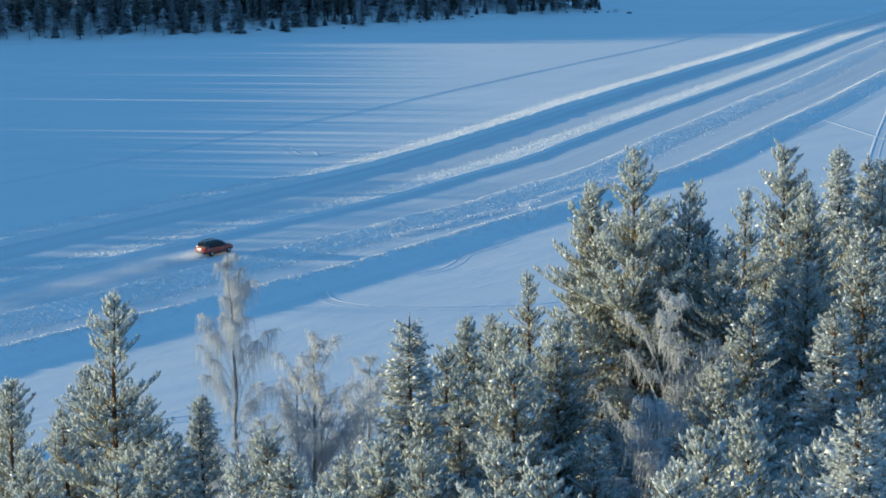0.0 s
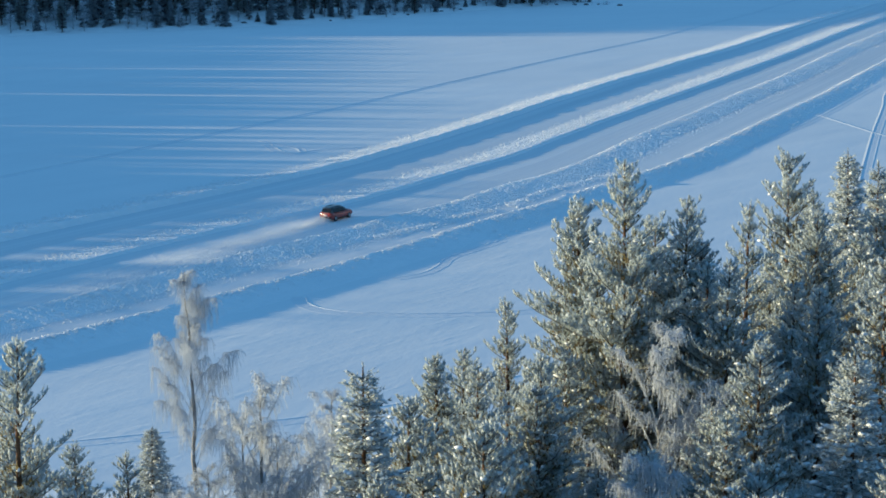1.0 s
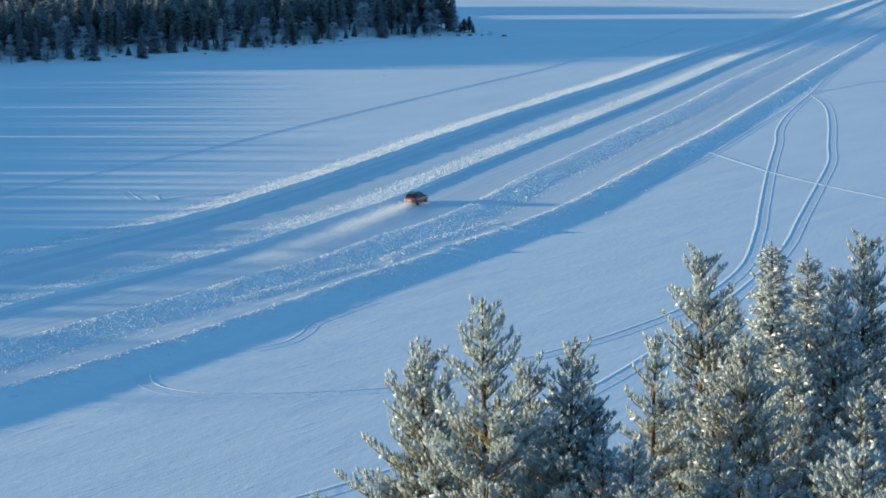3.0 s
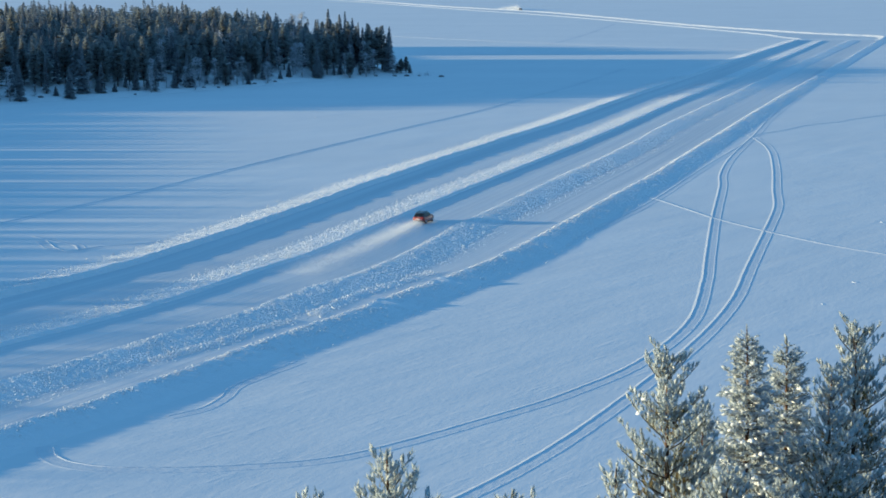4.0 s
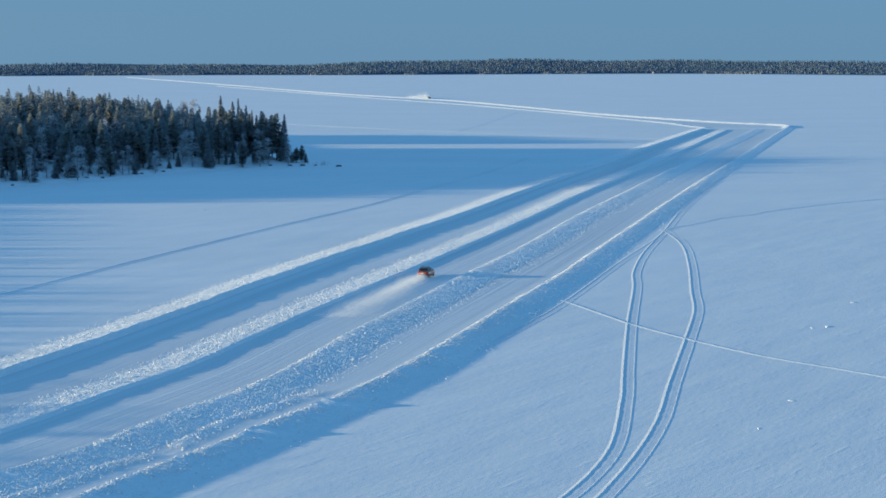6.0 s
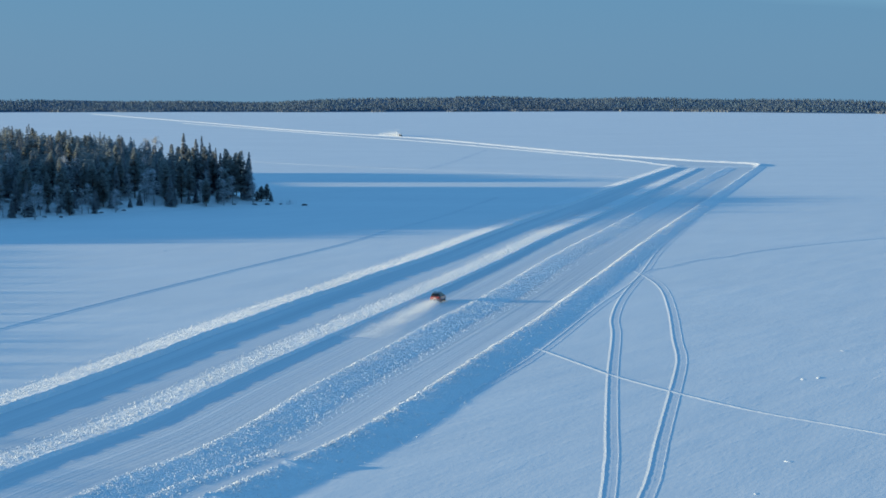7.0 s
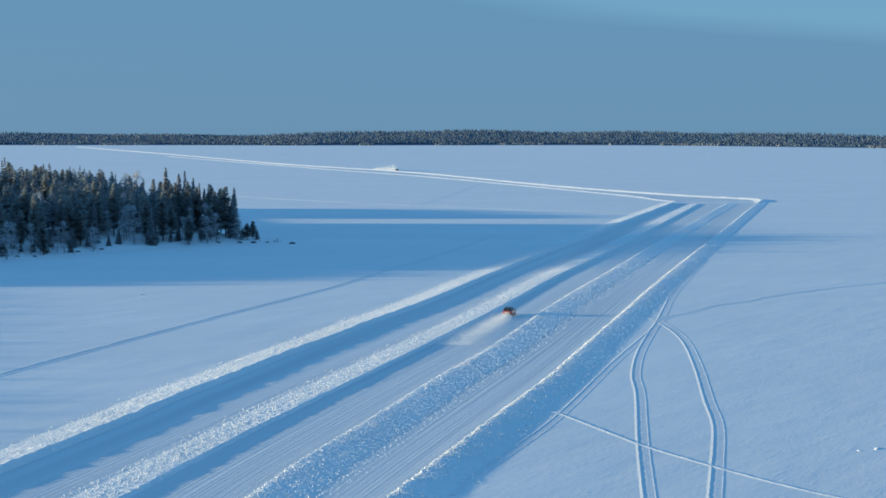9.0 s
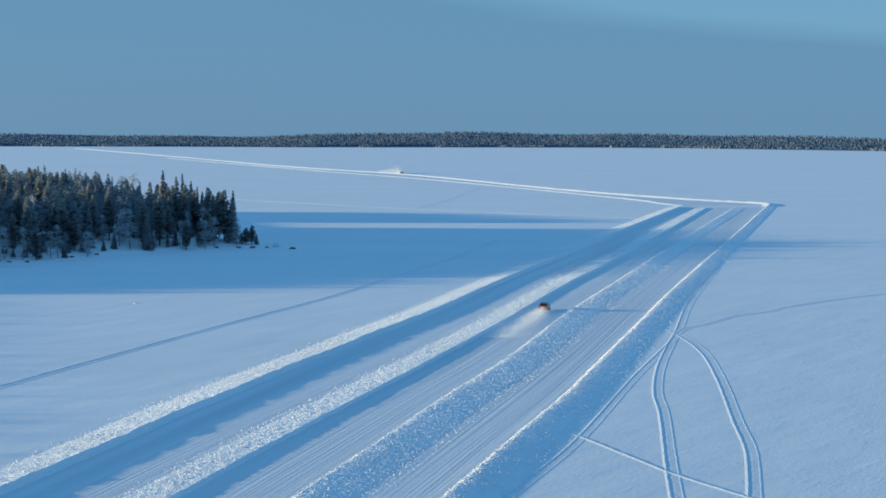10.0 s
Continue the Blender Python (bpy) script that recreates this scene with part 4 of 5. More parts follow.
spots = [(0, -63.0, 491.5, 13.0), (3, -58.6, 491, 5.0), (4, -57, 492.5, 5.6), (3, -60, 490.5, 3.6), (2, -55.6, 491.5, 3.2), (0, -69, 493, 11), (1, -74, 497, 15), (1, -80, 507, 18.5), (0, -86, 507, 18.5),
         (1, -78, 511, 17), (0, -83, 514, 17.5), (1, -89, 503, 14.5), (0, -72, 502, 12.5), (5, -89.1, 468.7, 12.5), (5, -91.6, 470.7, 11), (5, -98, 522, 19), (5, -101, 520, 17.5), (5, -76, 490, 9), (5, -92, 476, 11), (5, -95, 486, 12.5), (5, -143, 402, 9), (5, -97, 470, 9.5),
         (2, -116, 436, 3.0), (2, -121, 428, 3.5), (2, -103, 452, 5.0), (2, -108, 446, 4.5), (2, -113, 433, 2.2), (2, -132, 410, 3.2)]
for i in range(26):
    f = i / 25
    x = float(np.interp(f, [0, 0.35, 0.7, 1], [-150, -122, -99, -76])) + rng_i.uniform(-2, 1)
    y = float(np.interp(f, [0, 0.35, 0.7, 1], [388, 415, 455, 480])) + rng_i.uniform(-2, 2)
    spots.append((2 if i % 3 else 5, x, y, rng_i.uniform(2.5, 6.0)))
tries = 0
while len(spots) < 520 and tries < 40000:
    tries += 1
    x, y = rng_i.uniform(-320, -60), rng_i.uniform(325, 695)
    if not inside(x, y, ISLAND) or 578 < y < 610 and x > -250:
        continue
    d = shore_distance(x, y, ISLAND)
    if d < 2 or (d > 22 and rng_i.random() < 0.85) or (x < -225 and rng_i.random() < 0.7) or (y > 560 and rng_i.random() < 0.8):
        continue
    if x < -0.50 * (y + 107) - 35 and d > 30 and rng_i.random() < 0.6:
        continue
    if any((x - p[1]) ** 2 + (y - p[2]) ** 2 < 3.6 for p in spots):
        continue
    edge = d < 9
    kind = rng_i.choices([0, 1, 2, 3, 4, 5], [2, 2, 3, 2, 2, 9] if edge else [3, 3, 1, 8, 8, 2])[0]
    spots.append((kind, x, y, rng_i.uniform(6, 12) if edge and kind == 5 else rng_i.uniform(3.5, 10.5) if edge else rng_i.uniform(10, 15.5)))
used_i = set()
for kind, x, y, tall in spots:
    proto = isle_kinds[kind]
    m = Matrix.Translation((x, y, max(0, island_height(x, y)) - 0.1)) @ Matrix.Rotation(rng_i.uniform(0, 6.28), 4, "Z")
    if kind not in used_i:
        used_i.add(kind)
        tree = proto
        tree.matrix_basis = m
    else:
        tree = copy_thing(proto, m)
    k = tall / proto["tall"]
    w = (0.35 + 0.65 * k) * rng_i.uniform(1.0, 1.35)
    tree.scale = (w, w, k)


def rock(x, y, size, seed):
    rng = np.random.RandomState(seed)
    v, t = ico(2)
    v = v * (1 + 0.18 * rng.uniform(-1, 1, (len(v), 1))) * np.array([1.5, 1.0, 0.55]) * size
    r = new("shore_rock", np_mesh("shore_rock", v, t, ROCK, True))
    r.matrix_basis = Matrix.Translation((x, y, max(0, island_height(x, y)) + 0.1 * size)) @ Matrix.Rotation(seed, 4, "Z")
    return tagged(r, "dark boulder half buried in the shore snow", "rock", "rocks along the island shore")


for i, (x, y, size) in enumerate([(-44, 482, 0.8), (-56, 485.5, 0.9), (-60, 484, 0.6), (-66, 481, 0.5), (-108, 428, 0.6), (-112, 425, 0.5), (-100, 444, 0.6), (-127, 402, 0.5), (-150, 386, 0.7), (-165, 376, 0.6), (-186, 363, 0.6), (-205, 352, 0.5), (-95, 452, 0.5), (-52, 487, 0.5)]):
    rock(x, y, size, i + 1)

# brushwood standing in the snow at the point of the island
rng_b = np.random.RandomState(5)
stems = []
for i in range(60):
    cx, cy = (-50 + rng_b.normal(0, 1.5), 487 + rng_b.normal(0, 0.8)) if i < 36 else (-118 - rng_b.uniform(0, 60), 0)
    if i >= 36:
        cy = 417 - 0.68 * (-118 - cx) + 4
    h = rng_b.uniform(0.6, 1.9)
    lean = rng_b.normal(0, 0.25, 2)
    z0 = max(0, island_height(cx, cy))
    stems.append(tube(np.array([[cx, cy, z0 - 0.1], [cx + lean[0] * h * 0.4, cy + lean[1] * h * 0.4, z0 + h * 0.6], [cx + lean[0] * h, cy + lean[1] * h, z0 + h]]), [0.03, 0.025, 0.012], 3))
tagged(new("brushwood", np_mesh("brushwood", *join(stems), FAR_TWIG)), "thin frosted brushwood at the island edge", "bush", kind="stuff")


# ---- woods that are too many to count ----
def cone_wood(count, place, tall, seed, material, name, label, slim=(0.12, 0.18), tiers=5, rounded=0.0):
    """Many simple pointed trees with ragged tiers of boughs, as one object."""
    rng = np.random.RandomState(seed)
    vs, ts, k = [], [], 0
    fan = np.array([[j, (j + 1) % 8, 8] for j in range(8)])
    out_in = np.array([1.25, 0.55] * 4)
    for i in range(count):
        x, y, z = place(rng)
        h = rng.uniform(*tall)
        r = h * rng.uniform(*slim)
        dome = rng.uniform() < rounded
        for g in range(tiers):
            f0 = 0.06 + 0.86 * g / tiers
            a = np.arange(8) * np.pi / 4 + rng.uniform(-0.25, 0.25, 8) + g
            taper = (1.02 - (g / tiers) ** 2) ** 0.6 if dome else 1 - 0.86 * g / tiers
            q = r * taper * out_in * rng.uniform(0.7, 1.2, 8)
            ring = np.column_stack([x + np.cos(a) * q, y + np.sin(a) * q, z + h * (f0 + rng.uniform(-0.05, 0.03, 8))])
            vs.append(np.vstack([ring, [[x + rng.normal(0, 0.1), y, z + h * min(1.0, f0 + (1.1 if dome else 1.5) / tiers)]]]))
            ts.append(fan + k)
            k += 9
    return tagged(new(name, np_mesh(name, np.concatenate(vs), np.concatenate(ts), material, True)), label, "forest", kind="stuff")


def hill(x):
    """Height of the far shore's wooded ridge."""
    return (1.0 if x < 350 else max(0.7, 1 - 0.0008 * (x - 350))) * 17.4 + 4.0 * math.sin(x * 0.0031 + 0.6) + 2.2 * math.sin(x * 0.0087 + 2) + 1.2 * math.sin(x * 0.021)


def far_shore_y(x):
    return 2760 + 55 * math.sin(x * 0.0021 + 1.0) + 25 * math.sin(x * 0.008) + (-0.9 * (x - 400) if 400 < x < 900 else -450 if x >= 900 else 0)


nx, ny = 130, 8
hx = np.linspace(-2600, 2600, nx)
rows_y = np.linspace(0, 1, ny)
hv = np.array([[x, far_shore_y(x) - 25 + 700 * f, -0.6 + hill(x) * min(1, f * 1.7) ** 0.8] for f in rows_y for x in hx])
# the ridge takes the same haze-tinted colour as the trees on it
tagged(new("far_shore_ground", np_mesh("far_shore_ground", hv, grid_tris(ny, nx), HAZED_WOOD, True)), "low wooded ridge along the far shore", "hill", kind="structure")


def far_place(rng):
    x = rng.uniform(-1500, 1500)
    f = rng.uniform(0, 1) ** 1.6 * 0.62 + 0.045
    y = far_shore_y(x) - 25 + 700 * f
    return x, y, -0.8 + hill(x) * min(1, f * 1.7) ** 0.8


cone_wood(21000, far_place, (3, 5.5), 77, HAZED_WOOD, "far_wood", "dark forest along the far shore, air haze put into its colour", (0.2, 0.3), 1, 0.7)


def fringe_place(rng):
    """Pale frosted trees in groups along the far waterline."""
    while True:
        x = rng.uniform(-1100, 1000)
        if math.sin(x * 0.019) + math.sin(x * 0.047 + 1) > 0.2:
            return x, far_shore_y(x) - 22 + rng.uniform(0, 45), -0.5


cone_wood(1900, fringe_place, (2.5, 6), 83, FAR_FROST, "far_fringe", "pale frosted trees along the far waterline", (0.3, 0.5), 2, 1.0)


def west_place(rng):
    y = rng.uniform(12, 350) if rng.uniform() < 0.72 else rng.uniform(12, 56)
    x = np.interp(y, [12, 26, 38, 55, 85, 134, 207, 350], [-236, -222, -211, -205, -206, -213, -228, -262]) - rng.uniform(0, 70)
    return x, y, (0.9 if y < 60 else 0.3) + (np.interp(y, [12, 26, 38, 55, 85, 134, 207, 350], [-236, -222, -211, -205, -206, -213, -228, -262]) - x) * (0.0 if y < 60 else 0.08)


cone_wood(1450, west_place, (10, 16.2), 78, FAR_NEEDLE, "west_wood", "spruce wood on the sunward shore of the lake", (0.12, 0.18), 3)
# two stands out of view, added to close sunlit gaps in the wood's shadow
cone_wood(95, lambda rng: (-208 - rng.uniform(0, 34), rng.uniform(54, 86), 0.6), (12, 15.2), 82, FAR_NEEDLE, "west_wood", "unseen spruce stand added on the sunward shore to fill its shadow", (0.14, 0.2), 3)
cone_wood(90, lambda rng: (-212 - rng.uniform(0, 45), rng.uniform(84, 112), 1.5), (13, 16.5), 80, FAR_NEEDLE, "west_wood", "unseen spruce stand added on the sunward shore to fill its shadow", (0.14, 0.2), 3)
bm = bmesh.new()
ring = [bm.verts.new((x, y, z)) for x, y, z in ((-195, 0, -0.2), (-250, 358, -0.2), (-520, 358, 12), (-520, 0, 12))]
bm.faces.new(ring[::-1])
tagged(new("west_shore_ground", bm_mesh("west_shore_ground", bm, SNOW)), "snowy wooded bank on the sunward shore", "ground", kind="structure")


def isle_place(rng):
    while True:
        x, y = rng.uniform(-328, -66), rng.uniform(322, 698)
        if inside(x, y, ISLAND) and not (577 < y < 611 and x > -270) and shore_distance(x, y, ISLAND) > 17:
            return x, y, max(0, island_height(x, y)) - 0.2


def bough_tree(rng, tall, spread, droop):
    """The crown of one tree in a dense wood: pointed boughs round a stem, as arrays."""
    vs, ts, k = [], [], 0
    z = 0.12 * tall
    while z < tall - 0.2:
        u = (tall - z) / (tall * 0.88)
        reach = spread * (0.08 + 0.92 * u**0.75) if droop else spread * (0.18 + 0.82 * min(1, u * 2.4)) * (1 - 0.2 * u**2)
        for j in range(5):
            a = rng.uniform(0, 6.3)
            L = reach * rng.uniform(0.5, 1.2)
            w = 0.30 * L + 0.16
            o, s = np.array([math.cos(a), math.sin(a), 0]), np.array([-math.sin(a), math.cos(a), 0])
            dz = (-0.35 if droop else rng.uniform(-0.1, 0.5)) * L
            b = np.array([0, 0, z + rng.uniform(-0.25, 0.25)])
            mid = b + o * L * 0.6 + np.array([0, 0, dz * 0.5 + 0.1])
            vs.append(np.array([b, mid + s * w + [0, 0, -0.2], mid - s * w + [0, 0, -0.2], b + o * L + [0, 0, dz], mid + [0, 0, 0.16]]))
            ts.append(np.array([[0, 2, 4], [0, 4, 1], [4, 2, 3], [4, 3, 1]]) + k)
            k += 5
        z += 0.055 * tall * rng.uniform(0.7, 1.2)
    vs.append(np.array([[0.1, 0, tall - 0.9], [-0.07, 0.09, tall - 0.9], [-0.07, -0.09, tall - 0.9], [0, 0, tall + 0.2]]))
    ts.append(np.array([[0, 1, 3], [1, 2, 3], [2, 0, 3]]) + k)
    return np.concatenate(vs), np.concatenate(ts)


def bough_wood(count, place, kinds, tall, seed, material, name, label):
    """Many trees of a few kinds, turned and scaled each in its own way, as one object."""
    rng = np.random.RandomState(seed)
    chunks = []
    for i in range(count):
        x, y, z = place(rng)
        v, t = kinds[rng.randint(len(kinds))]
        a, k, w = rng.uniform(0, 6.3), rng.uniform(*tall) / 14.0, rng.uniform(1.05, 1.5)
        c, s = math.cos(a) * w * k**0.6, math.sin(a) * w * k**0.6
        chunks.append((np.column_stack([x + v[:, 0] * c - v[:, 1] * s, y + v[:, 0] * s + v[:, 1] * c, z + v[:, 2] * k]), t))
    return tagged(new(name, np_mesh(name, *join(chunks), material)), label, "forest", kind="stuff")


rng_w = np.random.RandomState(17)
PINE_KINDS = [bough_tree(rng_w, 14, r, False) for r in (2.4, 2.0, 2.7)]
SPRUCE_KINDS = [bough_tree(rng_w, 14, r, True) for r in (2.3, 1.9, 2.1)]
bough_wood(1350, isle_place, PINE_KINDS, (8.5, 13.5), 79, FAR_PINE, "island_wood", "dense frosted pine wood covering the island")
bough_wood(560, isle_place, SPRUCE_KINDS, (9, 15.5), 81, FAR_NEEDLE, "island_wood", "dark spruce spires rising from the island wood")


# ---- cars ----
def loft(sections, material, name, close=True):
    """Skins cross-sections (each a list of points, mirrored left to right already) into one mesh."""
    bm = bmesh.new()
    rings = [[bm.verts.new(p) for p in s] for s in sections]
    for a, b in zip(rings, rings[1:]):
        for i in range(len(a)):
            j = (i + 1) % len(a)
            bm.faces.new((a[i], a[j], b[j], b[i]))
    if close:
        bm.faces.new(rings[0][::-1])
        bm.faces.new(rings[-1])
    bmesh.ops.recalc_face_normals(bm, faces=bm.faces)
    bmesh.ops.bevel(bm, geom=[e for e in bm.edges if e.calc_face_angle(0) > 0.5], offset=0.035, segments=2, affect="EDGES")
    return bm_mesh(name, bm, material, True)


def section(x, half, low, belt, crown, shoulder=0.92):
    """A closed cross-section of the lower body at x."""
    pts = [(half * 0.90, low), (half, low + 0.18), (half, belt - 0.16), (half * shoulder, belt), (half * 0.6, crown)]
    return [(x, y, z) for y, z in pts] + [(x, -y, z) for y, z in pts[::-1]]


def box(name, size, at, material, bevel=0.02):
    bm = bmesh.new()
    bmesh.ops.create_cube(bm, size=1, matrix=Matrix.Translation(at) @ Matrix.Diagonal((*size, 1)))
    bmesh.ops.bevel(bm, geom=bm.edges[:], offset=bevel, segments=2, affect="EDGES")
    return bm_mesh(name, bm, material, True)


def quad(name, pts, thick, material):
    """A thin pane or panel with four or more corners, thickened along its normal."""
    bm = bmesh.new()
    f = bm.faces.new([bm.verts.new(p) for p in pts])
    f.normal_update()
    n = f.normal.copy()
    r = bmesh.ops.extrude_face_region(bm, geom=[f])
    bmesh.ops.translate(bm, vec=n * thick, verts=[v for v in r["geom"] if isinstance(v, bmesh.types.BMVert)])
    bmesh.ops.recalc_face_normals(bm, faces=bm.faces)
    return bm_mesh(name, bm, material)


GLASS = plain("tinted_car_glass", (0.012, 0.014, 0.017), 0.08, 0, 0.5, 0.05)
BLACK = plain("black_trim", (0.018, 0.018, 0.02), 0.4, 0, 0.4, 0.1)
RUBBER = plain("tyre_rubber", (0.022, 0.022, 0.024), 0.85, 0, 0.2, 0.15, 9)
ALLOY = plain("grey_alloy", (0.35, 0.36, 0.38), 0.35, 0.9, 0.5, 0.1)
LAMP_RED = plain("red_lamp_lens", (0.45, 0.02, 0.015), 0.15, 0, 0.5, 0.05)
LAMP_WHITE = plain("clear_lamp_lens", (0.7, 0.72, 0.75), 0.12, 0.2, 0.5, 0.05)
PLATE = plain("pale_plate", (0.72, 0.72, 0.70), 0.5, 0, 0.3, 0.04)


def car_paint(name, colour):
    m, n, l, b = shader(name, 0.30, 0.5)
    co = n.new("ShaderNodeTexCoord").outputs["Object"]
    f = noise_at(n, l, co, 2.5, 5)
    # road snow caked on the paint
    r = ramp(n, [(0.54, colour), (0.70, [0.75 * c + 0.25 * 0.6 for c in colour])])
    l.new(f, r.inputs[0])
    l.new(r.outputs[0], b.inputs["Base Color"])
    b.inputs["Coat Weight"].default_value = 0.6
    b.inputs["Coat Roughness"].default_value = 0.08
    return m


def build_car(name, paint, roof_paint, label):
    """A compact five-door crossover, 4.4 m long, nose along +x."""
    root = new(name)
    xs = [(-2.18, 0.80, 0.45, 0.98, 1.00), (-2.10, 0.88, 0.36, 1.04, 1.06), (-1.70, 0.91, 0.26, 1.06, 1.08), (-0.6, 0.92, 0.22, 1.02, 1.04), (0.6, 0.92, 0.22, 0.99, 1.02), (1.25, 0.91, 0.24, 0.97, 1.03), (1.85, 0.88, 0.28, 0.90, 0.96), (2.12, 0.80, 0.34, 0.76, 0.80), (2.20, 0.66, 0.42, 0.64, 0.66)]
    part("body", loft([section(*s) for s in xs], paint, "body"), root, "glossy painted body dusted with snow")
    cab = [(-2.02, 0.80, 1.02, 0.70, 1.10), (-1.80, 0.82, 1.03, 0.66, 1.50), (-1.45, 0.83, 1.03, 0.63, 1.61), (-0.4, 0.84, 1.00, 0.64, 1.66), (0.25, 0.84, 0.99, 0.62, 1.60), (0.55, 0.83, 0.99, 0.62, 1.45), (1.15, 0.80, 0.98, 0.74, 1.04)]
    ring = lambda x, hb, zb, ht, zt: [(x, hb, zb - 0.03), (x, (hb + ht) / 2 + 0.03, (zb + zt) / 2), (x, ht, zt - 0.03), (x, ht * 0.75, zt)] + [(x, -ht * 0.75, zt), (x, -ht, zt - 0.03), (x, -(hb + ht) / 2 - 0.03, (zb + zt) / 2), (x, -hb, zb - 0.03)]
    part("cabin", loft([ring(*c) for c in cab], roof_paint, "cabin"), root, "dark roof and pillars")
    roof = [(-1.72, 0.58, 1.585), (-1.40, 0.60, 1.645), (-0.4, 0.60, 1.69), (0.2, 0.57, 1.64)]
    part("roof_panel", loft([[(x, w, z - 0.03), (x, w * 0.9, z), (x, -w * 0.9, z), (x, -w, z - 0.03)] for x, w, z in roof], roof_paint, "roof_panel"), root)
    for sgn in (1, -1):
        y0, y1 = 0.865 * sgn, 0.70 * sgn
        part("side_window", quad("side_window", [(-1.60, y0, 1.12), (-0.52, y0, 1.09), (-0.52, y1 + 0.01 * sgn, 1.53), (-1.45, y1, 1.50)][::sgn], 0.012, GLASS), root, "tinted side window")
        part("side_window", quad("side_window", [(-0.46, y0, 1.09), (0.72, y0, 1.06), (0.28, y1, 1.48), (-0.46, y1 + 0.01 * sgn, 1.53)][::sgn], 0.012, GLASS), root, "tinted side window")
        part("sill", box("sill", (2.1, 0.05, 0.14), (0, 0.915 * sgn, 0.30), BLACK), root, "black plastic sill")
        part("mirror", box("mirror", (0.14, 0.20, 0.14), (0.62, 0.99 * sgn, 1.10), BLACK, 0.04), root, "black door mirror")
        part("tail_lamp", box("tail_lamp", (0.10, 0.34, 0.15), (-2.14, 0.64 * sgn, 0.93), LAMP_RED, 0.03), root, "red tail lamp")
        part("head_lamp", box("head_lamp", (0.16, 0.34, 0.12), (2.04, 0.62 * sgn, 0.74), LAMP_WHITE, 0.03), root, "clear head lamp")
        part("roof_rail", box("roof_rail", (1.7, 0.03, 0.03), (-0.65, 0.56 * sgn, 1.70), BLACK, 0.01), root)
        for x in (-1.32, 1.33):
            wheel = new("wheel")
            wheel.parent = root
            wheel.location = (x, 0.82 * sgn, 0.34)
            bm = bmesh.new()
            bmesh.ops.create_cone(bm, cap_ends=True, segments=24, radius1=0.34, radius2=0.34, depth=0.24, matrix=Matrix.Rotation(radians(90), 4, "X"))
            bmesh.ops.bevel(bm, geom=[e for e in bm.edges if e.calc_face_angle(0) > 1], offset=0.04, segments=2, affect="EDGES")
            part("tyre", bm_mesh("tyre", bm, RUBBER, True), wheel)
            bm = bmesh.new()
            bmesh.ops.create_cone(bm, cap_ends=True, segments=20, radius1=0.22, radius2=0.18, depth=0.05, matrix=Matrix.Translation((0, 0.125 * sgn, 0)) @ Matrix.Rotation(radians(-90 * sgn), 4, "X"))
            part("rim", bm_mesh("rim", bm, ALLOY, True), wheel)
    part("rear_window", quad("rear_window", [(-2.035, 0.66, 1.12), (-2.035, -0.66, 1.12), (-1.86, -0.58, 1.50), (-1.86, 0.58, 1.50)], 0.012, GLASS), root, "tinted rear window")
    part("windscreen", quad("windscreen", [(1.14, -0.70, 1.07), (1.14, 0.70, 1.07), (0.58, 0.58, 1.47), (0.58, -0.58, 1.47)], 0.012, GLASS), root, "tinted windscreen")
    part("rear_bumper", box("rear_bumper", (0.16, 1.6, 0.24), (-2.16, 0, 0.46), BLACK, 0.05), root, "black plastic bumper")
    part("front_bumper", box("front_bumper", (0.14, 1.4, 0.2), (2.17, 0, 0.42), BLACK, 0.05), root, "black plastic bumper")
    part("number_plate", box("number_plate", (0.02, 0.52, 0.11), (-2.205, 0, 0.78), PLATE, 0.004), root, "pale blank plate")
    part("roof_spoiler", box("roof_spoiler", (0.26, 1.12, 0.05), (-1.86, 0, 1.585), roof_paint, 0.02), root)
    return tagged(root, label, "car")


RED = car_paint("orange_red_paint", (0.34, 0.028, 0.012))
GREY = car_paint("dark_grey_paint", (0.06, 0.065, 0.07))
ROOF = car_paint("black_roof_paint", (0.014, 0.014, 0.016))
red_car = build_car("crossover_car", RED, ROOF, "orange-red compact crossover with black roof driving on snow")
grey_car = build_car("crossover_car", GREY, ROOF, "dark grey crossover driving on the distant snow track")


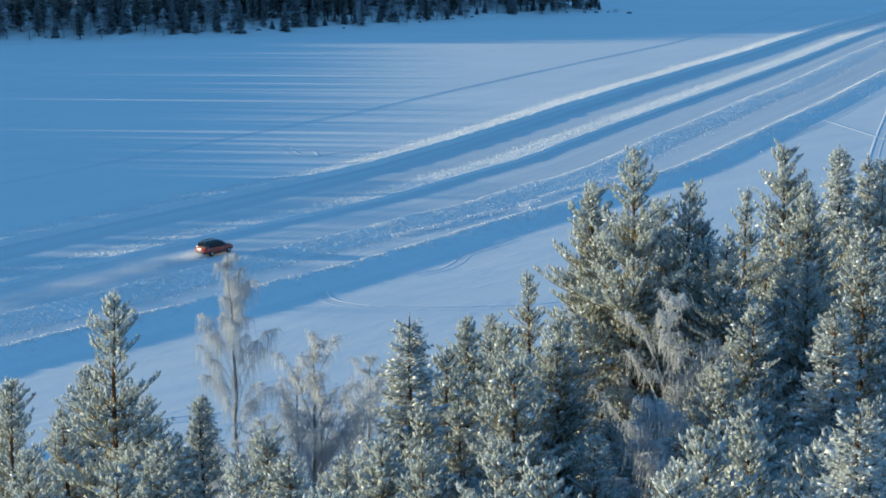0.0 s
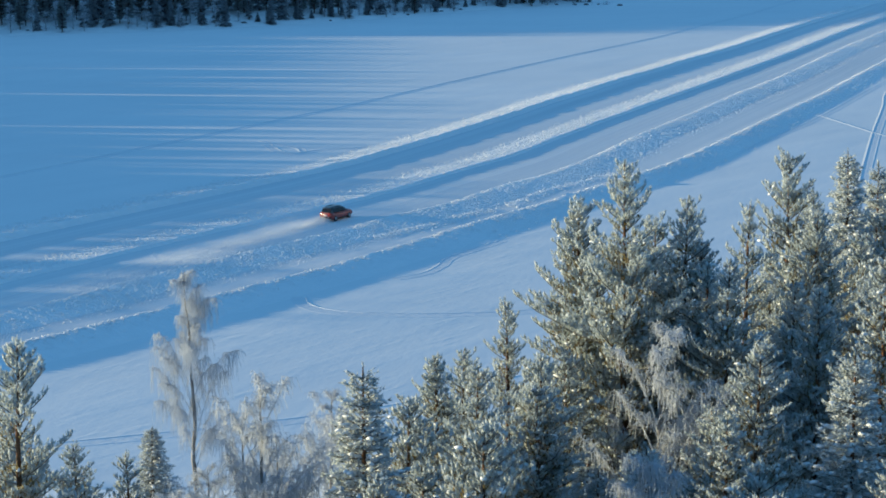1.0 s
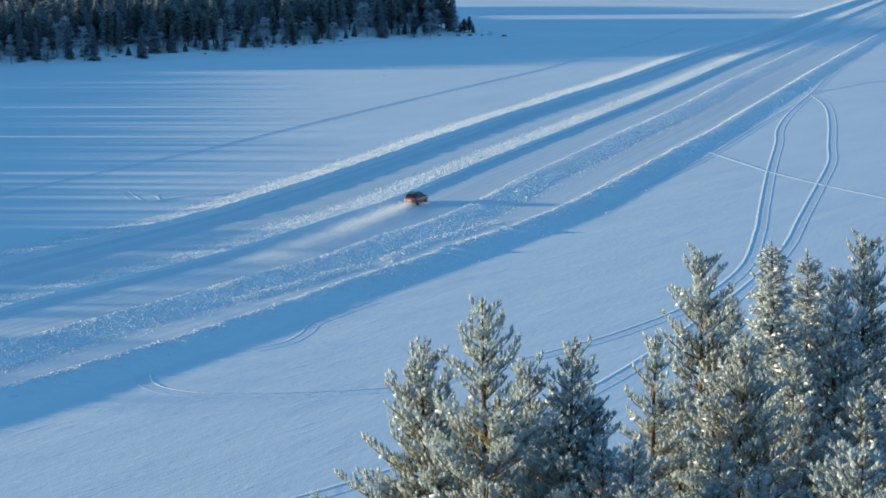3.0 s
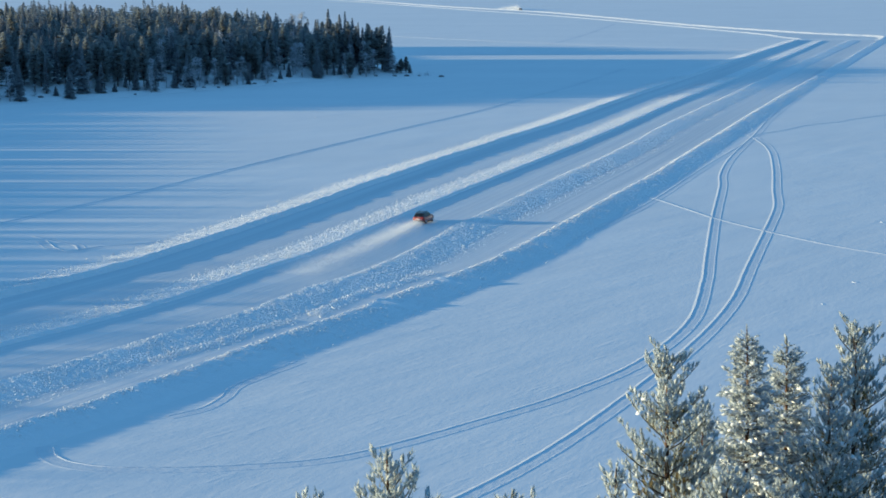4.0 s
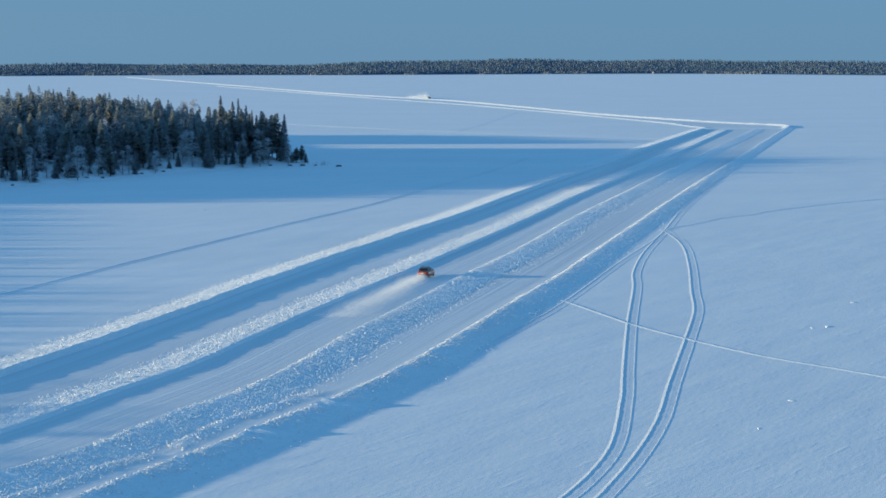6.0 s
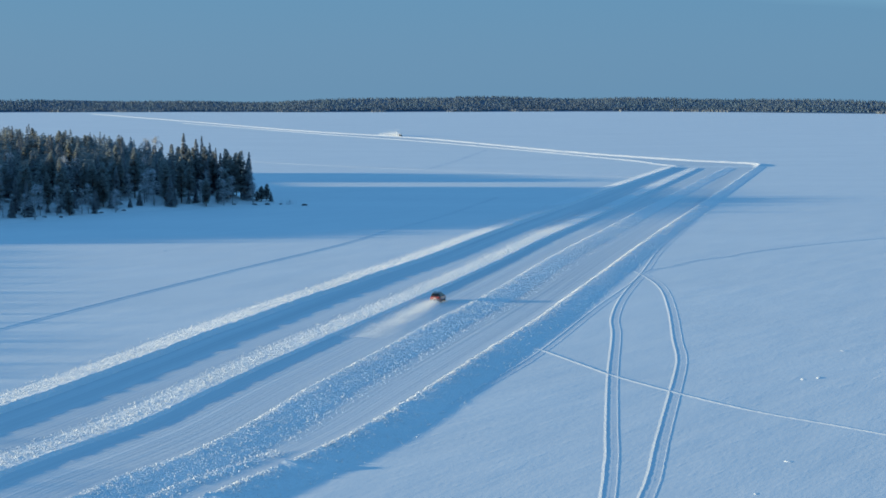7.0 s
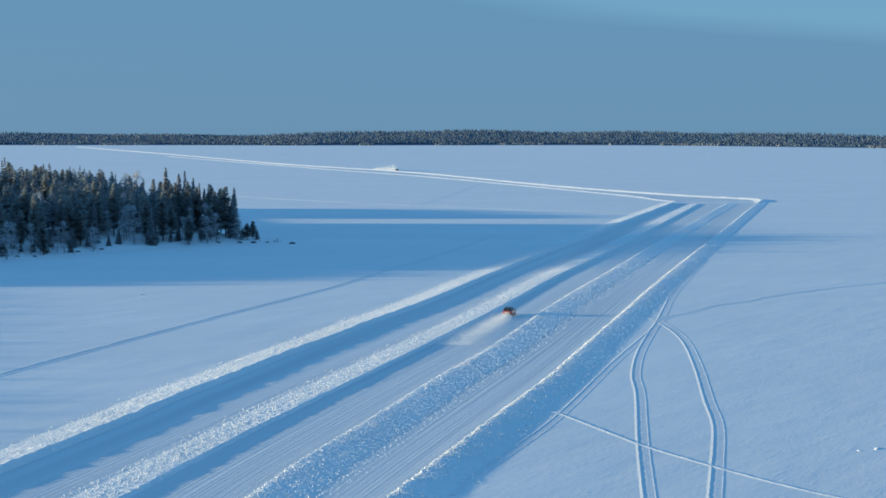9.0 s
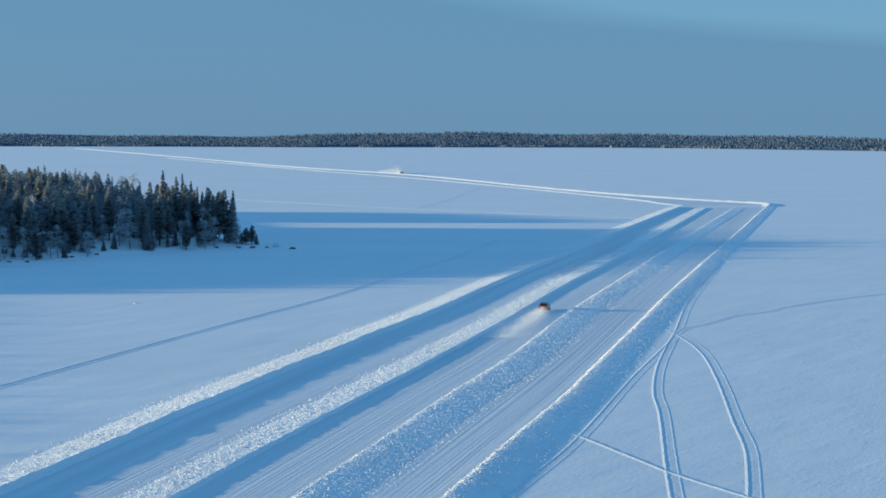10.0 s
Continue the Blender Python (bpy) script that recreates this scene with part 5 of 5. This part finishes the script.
def plume(name, length, width, tall, count, seed, size, label):
    """Powder snow thrown up behind a car: very many fine flakes, thinning and widening backwards (along -x)."""
    rng = np.random.RandomState(seed)
    f = rng.uniform(0, 1, count) ** 1.5
    x = -1.9 - f * length
    w = 0.75 + width * f**0.65
    y = rng.normal(0, 0.42, count) * w + 0.3 * np.sin(x * 0.35) * f
    h = tall * (0.30 + 0.9 * np.sqrt(f.clip(0, 0.2) * 5)) * (1 - 0.75 * f)
    puff = 0.75 + 0.3 * np.sin(x * 0.9 + 0.6 * y) * np.sin(x * 0.37 + 1)
    z = 0.03 + np.abs(rng.normal(0, 0.5, count)) ** 1.2 * h * puff
    r = size * rng.uniform(0.5, 1.5, count)
    v = rng.normal(0, 1, (count, 3, 3))
    v = v / np.linalg.norm(v, axis=2)[:, :, None] * r[:, None, None] + np.stack([x, y, z], 1)[:, None, :]
    t = np.arange(count * 3).reshape(-1, 3)
    me = np_mesh(name, v.reshape(-1, 3), t, POWDER)
    return tagged(new(name, me), label, "snow powder", kind="stuff")


red_plume = plume("snow_plume", 42, 4.6, 1.45, 140000, 9, 0.025, "cloud of powder snow trailing behind the red car")
grey_plume = plume("snow_plume", 46, 5.0, 4.4, 50000, 10, 0.10, "cloud of powder snow behind the distant car")


def motions():
    drive = [(0.0, -54.11, 65.14, 63.9), (0.5, -48.83, 76.39, 65.8), (1.0, -43.77, 88.12, 67.6), (1.5, -38.97, 100.24, 69.2), (2.0, -34.43, 112.70, 70.8), (2.5, -30.17, 125.41, 72.1), (3.0, -26.16, 138.32, 73.3), (3.5, -22.37, 151.39, 74.3), (4.0, -18.77, 164.55, 75.1), (4.5, -15.33, 177.78, 75.7), (5.0, -12.00, 191.04, 76.1), (5.5, -8.74, 204.30, 76.3), (6.0, -5.53, 217.54, 76.4), (6.5, -2.32, 230.74, 76.3), (7.0, 0.91, 243.90, 76.2), (7.5, 4.16, 257.02, 76.0), (8.0, 7.42, 270.09, 75.9), (8.5, 10.69, 283.12, 76.0), (9.0, 13.90, 296.14, 76.3), (9.5, 17.01, 309.17, 76.9), (10.0, 19.92, 322.23, 78.0)]
    walk(red_car, [(t, pose(x, y, 0.02, 0, 0, a)) for t, x, y, a in drive])
    walk(red_plume, [(t, pose(x, y, 0.02, 0, 0, a)) for t, x, y, a in drive])
    # the distant car comes down the far leg towards the bend
    away = [(t, -62 + 3.1 * t, 1318 - 7.9 * t) for t in (0.0, 2.5, 5.0, 7.5, 10.0)]
    walk(grey_car, [(t, pose(x, y, 0.05, 0, 0, -68.6)) for t, x, y in away])
    walk(grey_plume, [(t, pose(x, y, 0.05, 0, 0, -68.6)) for t, x, y in away])


motions()
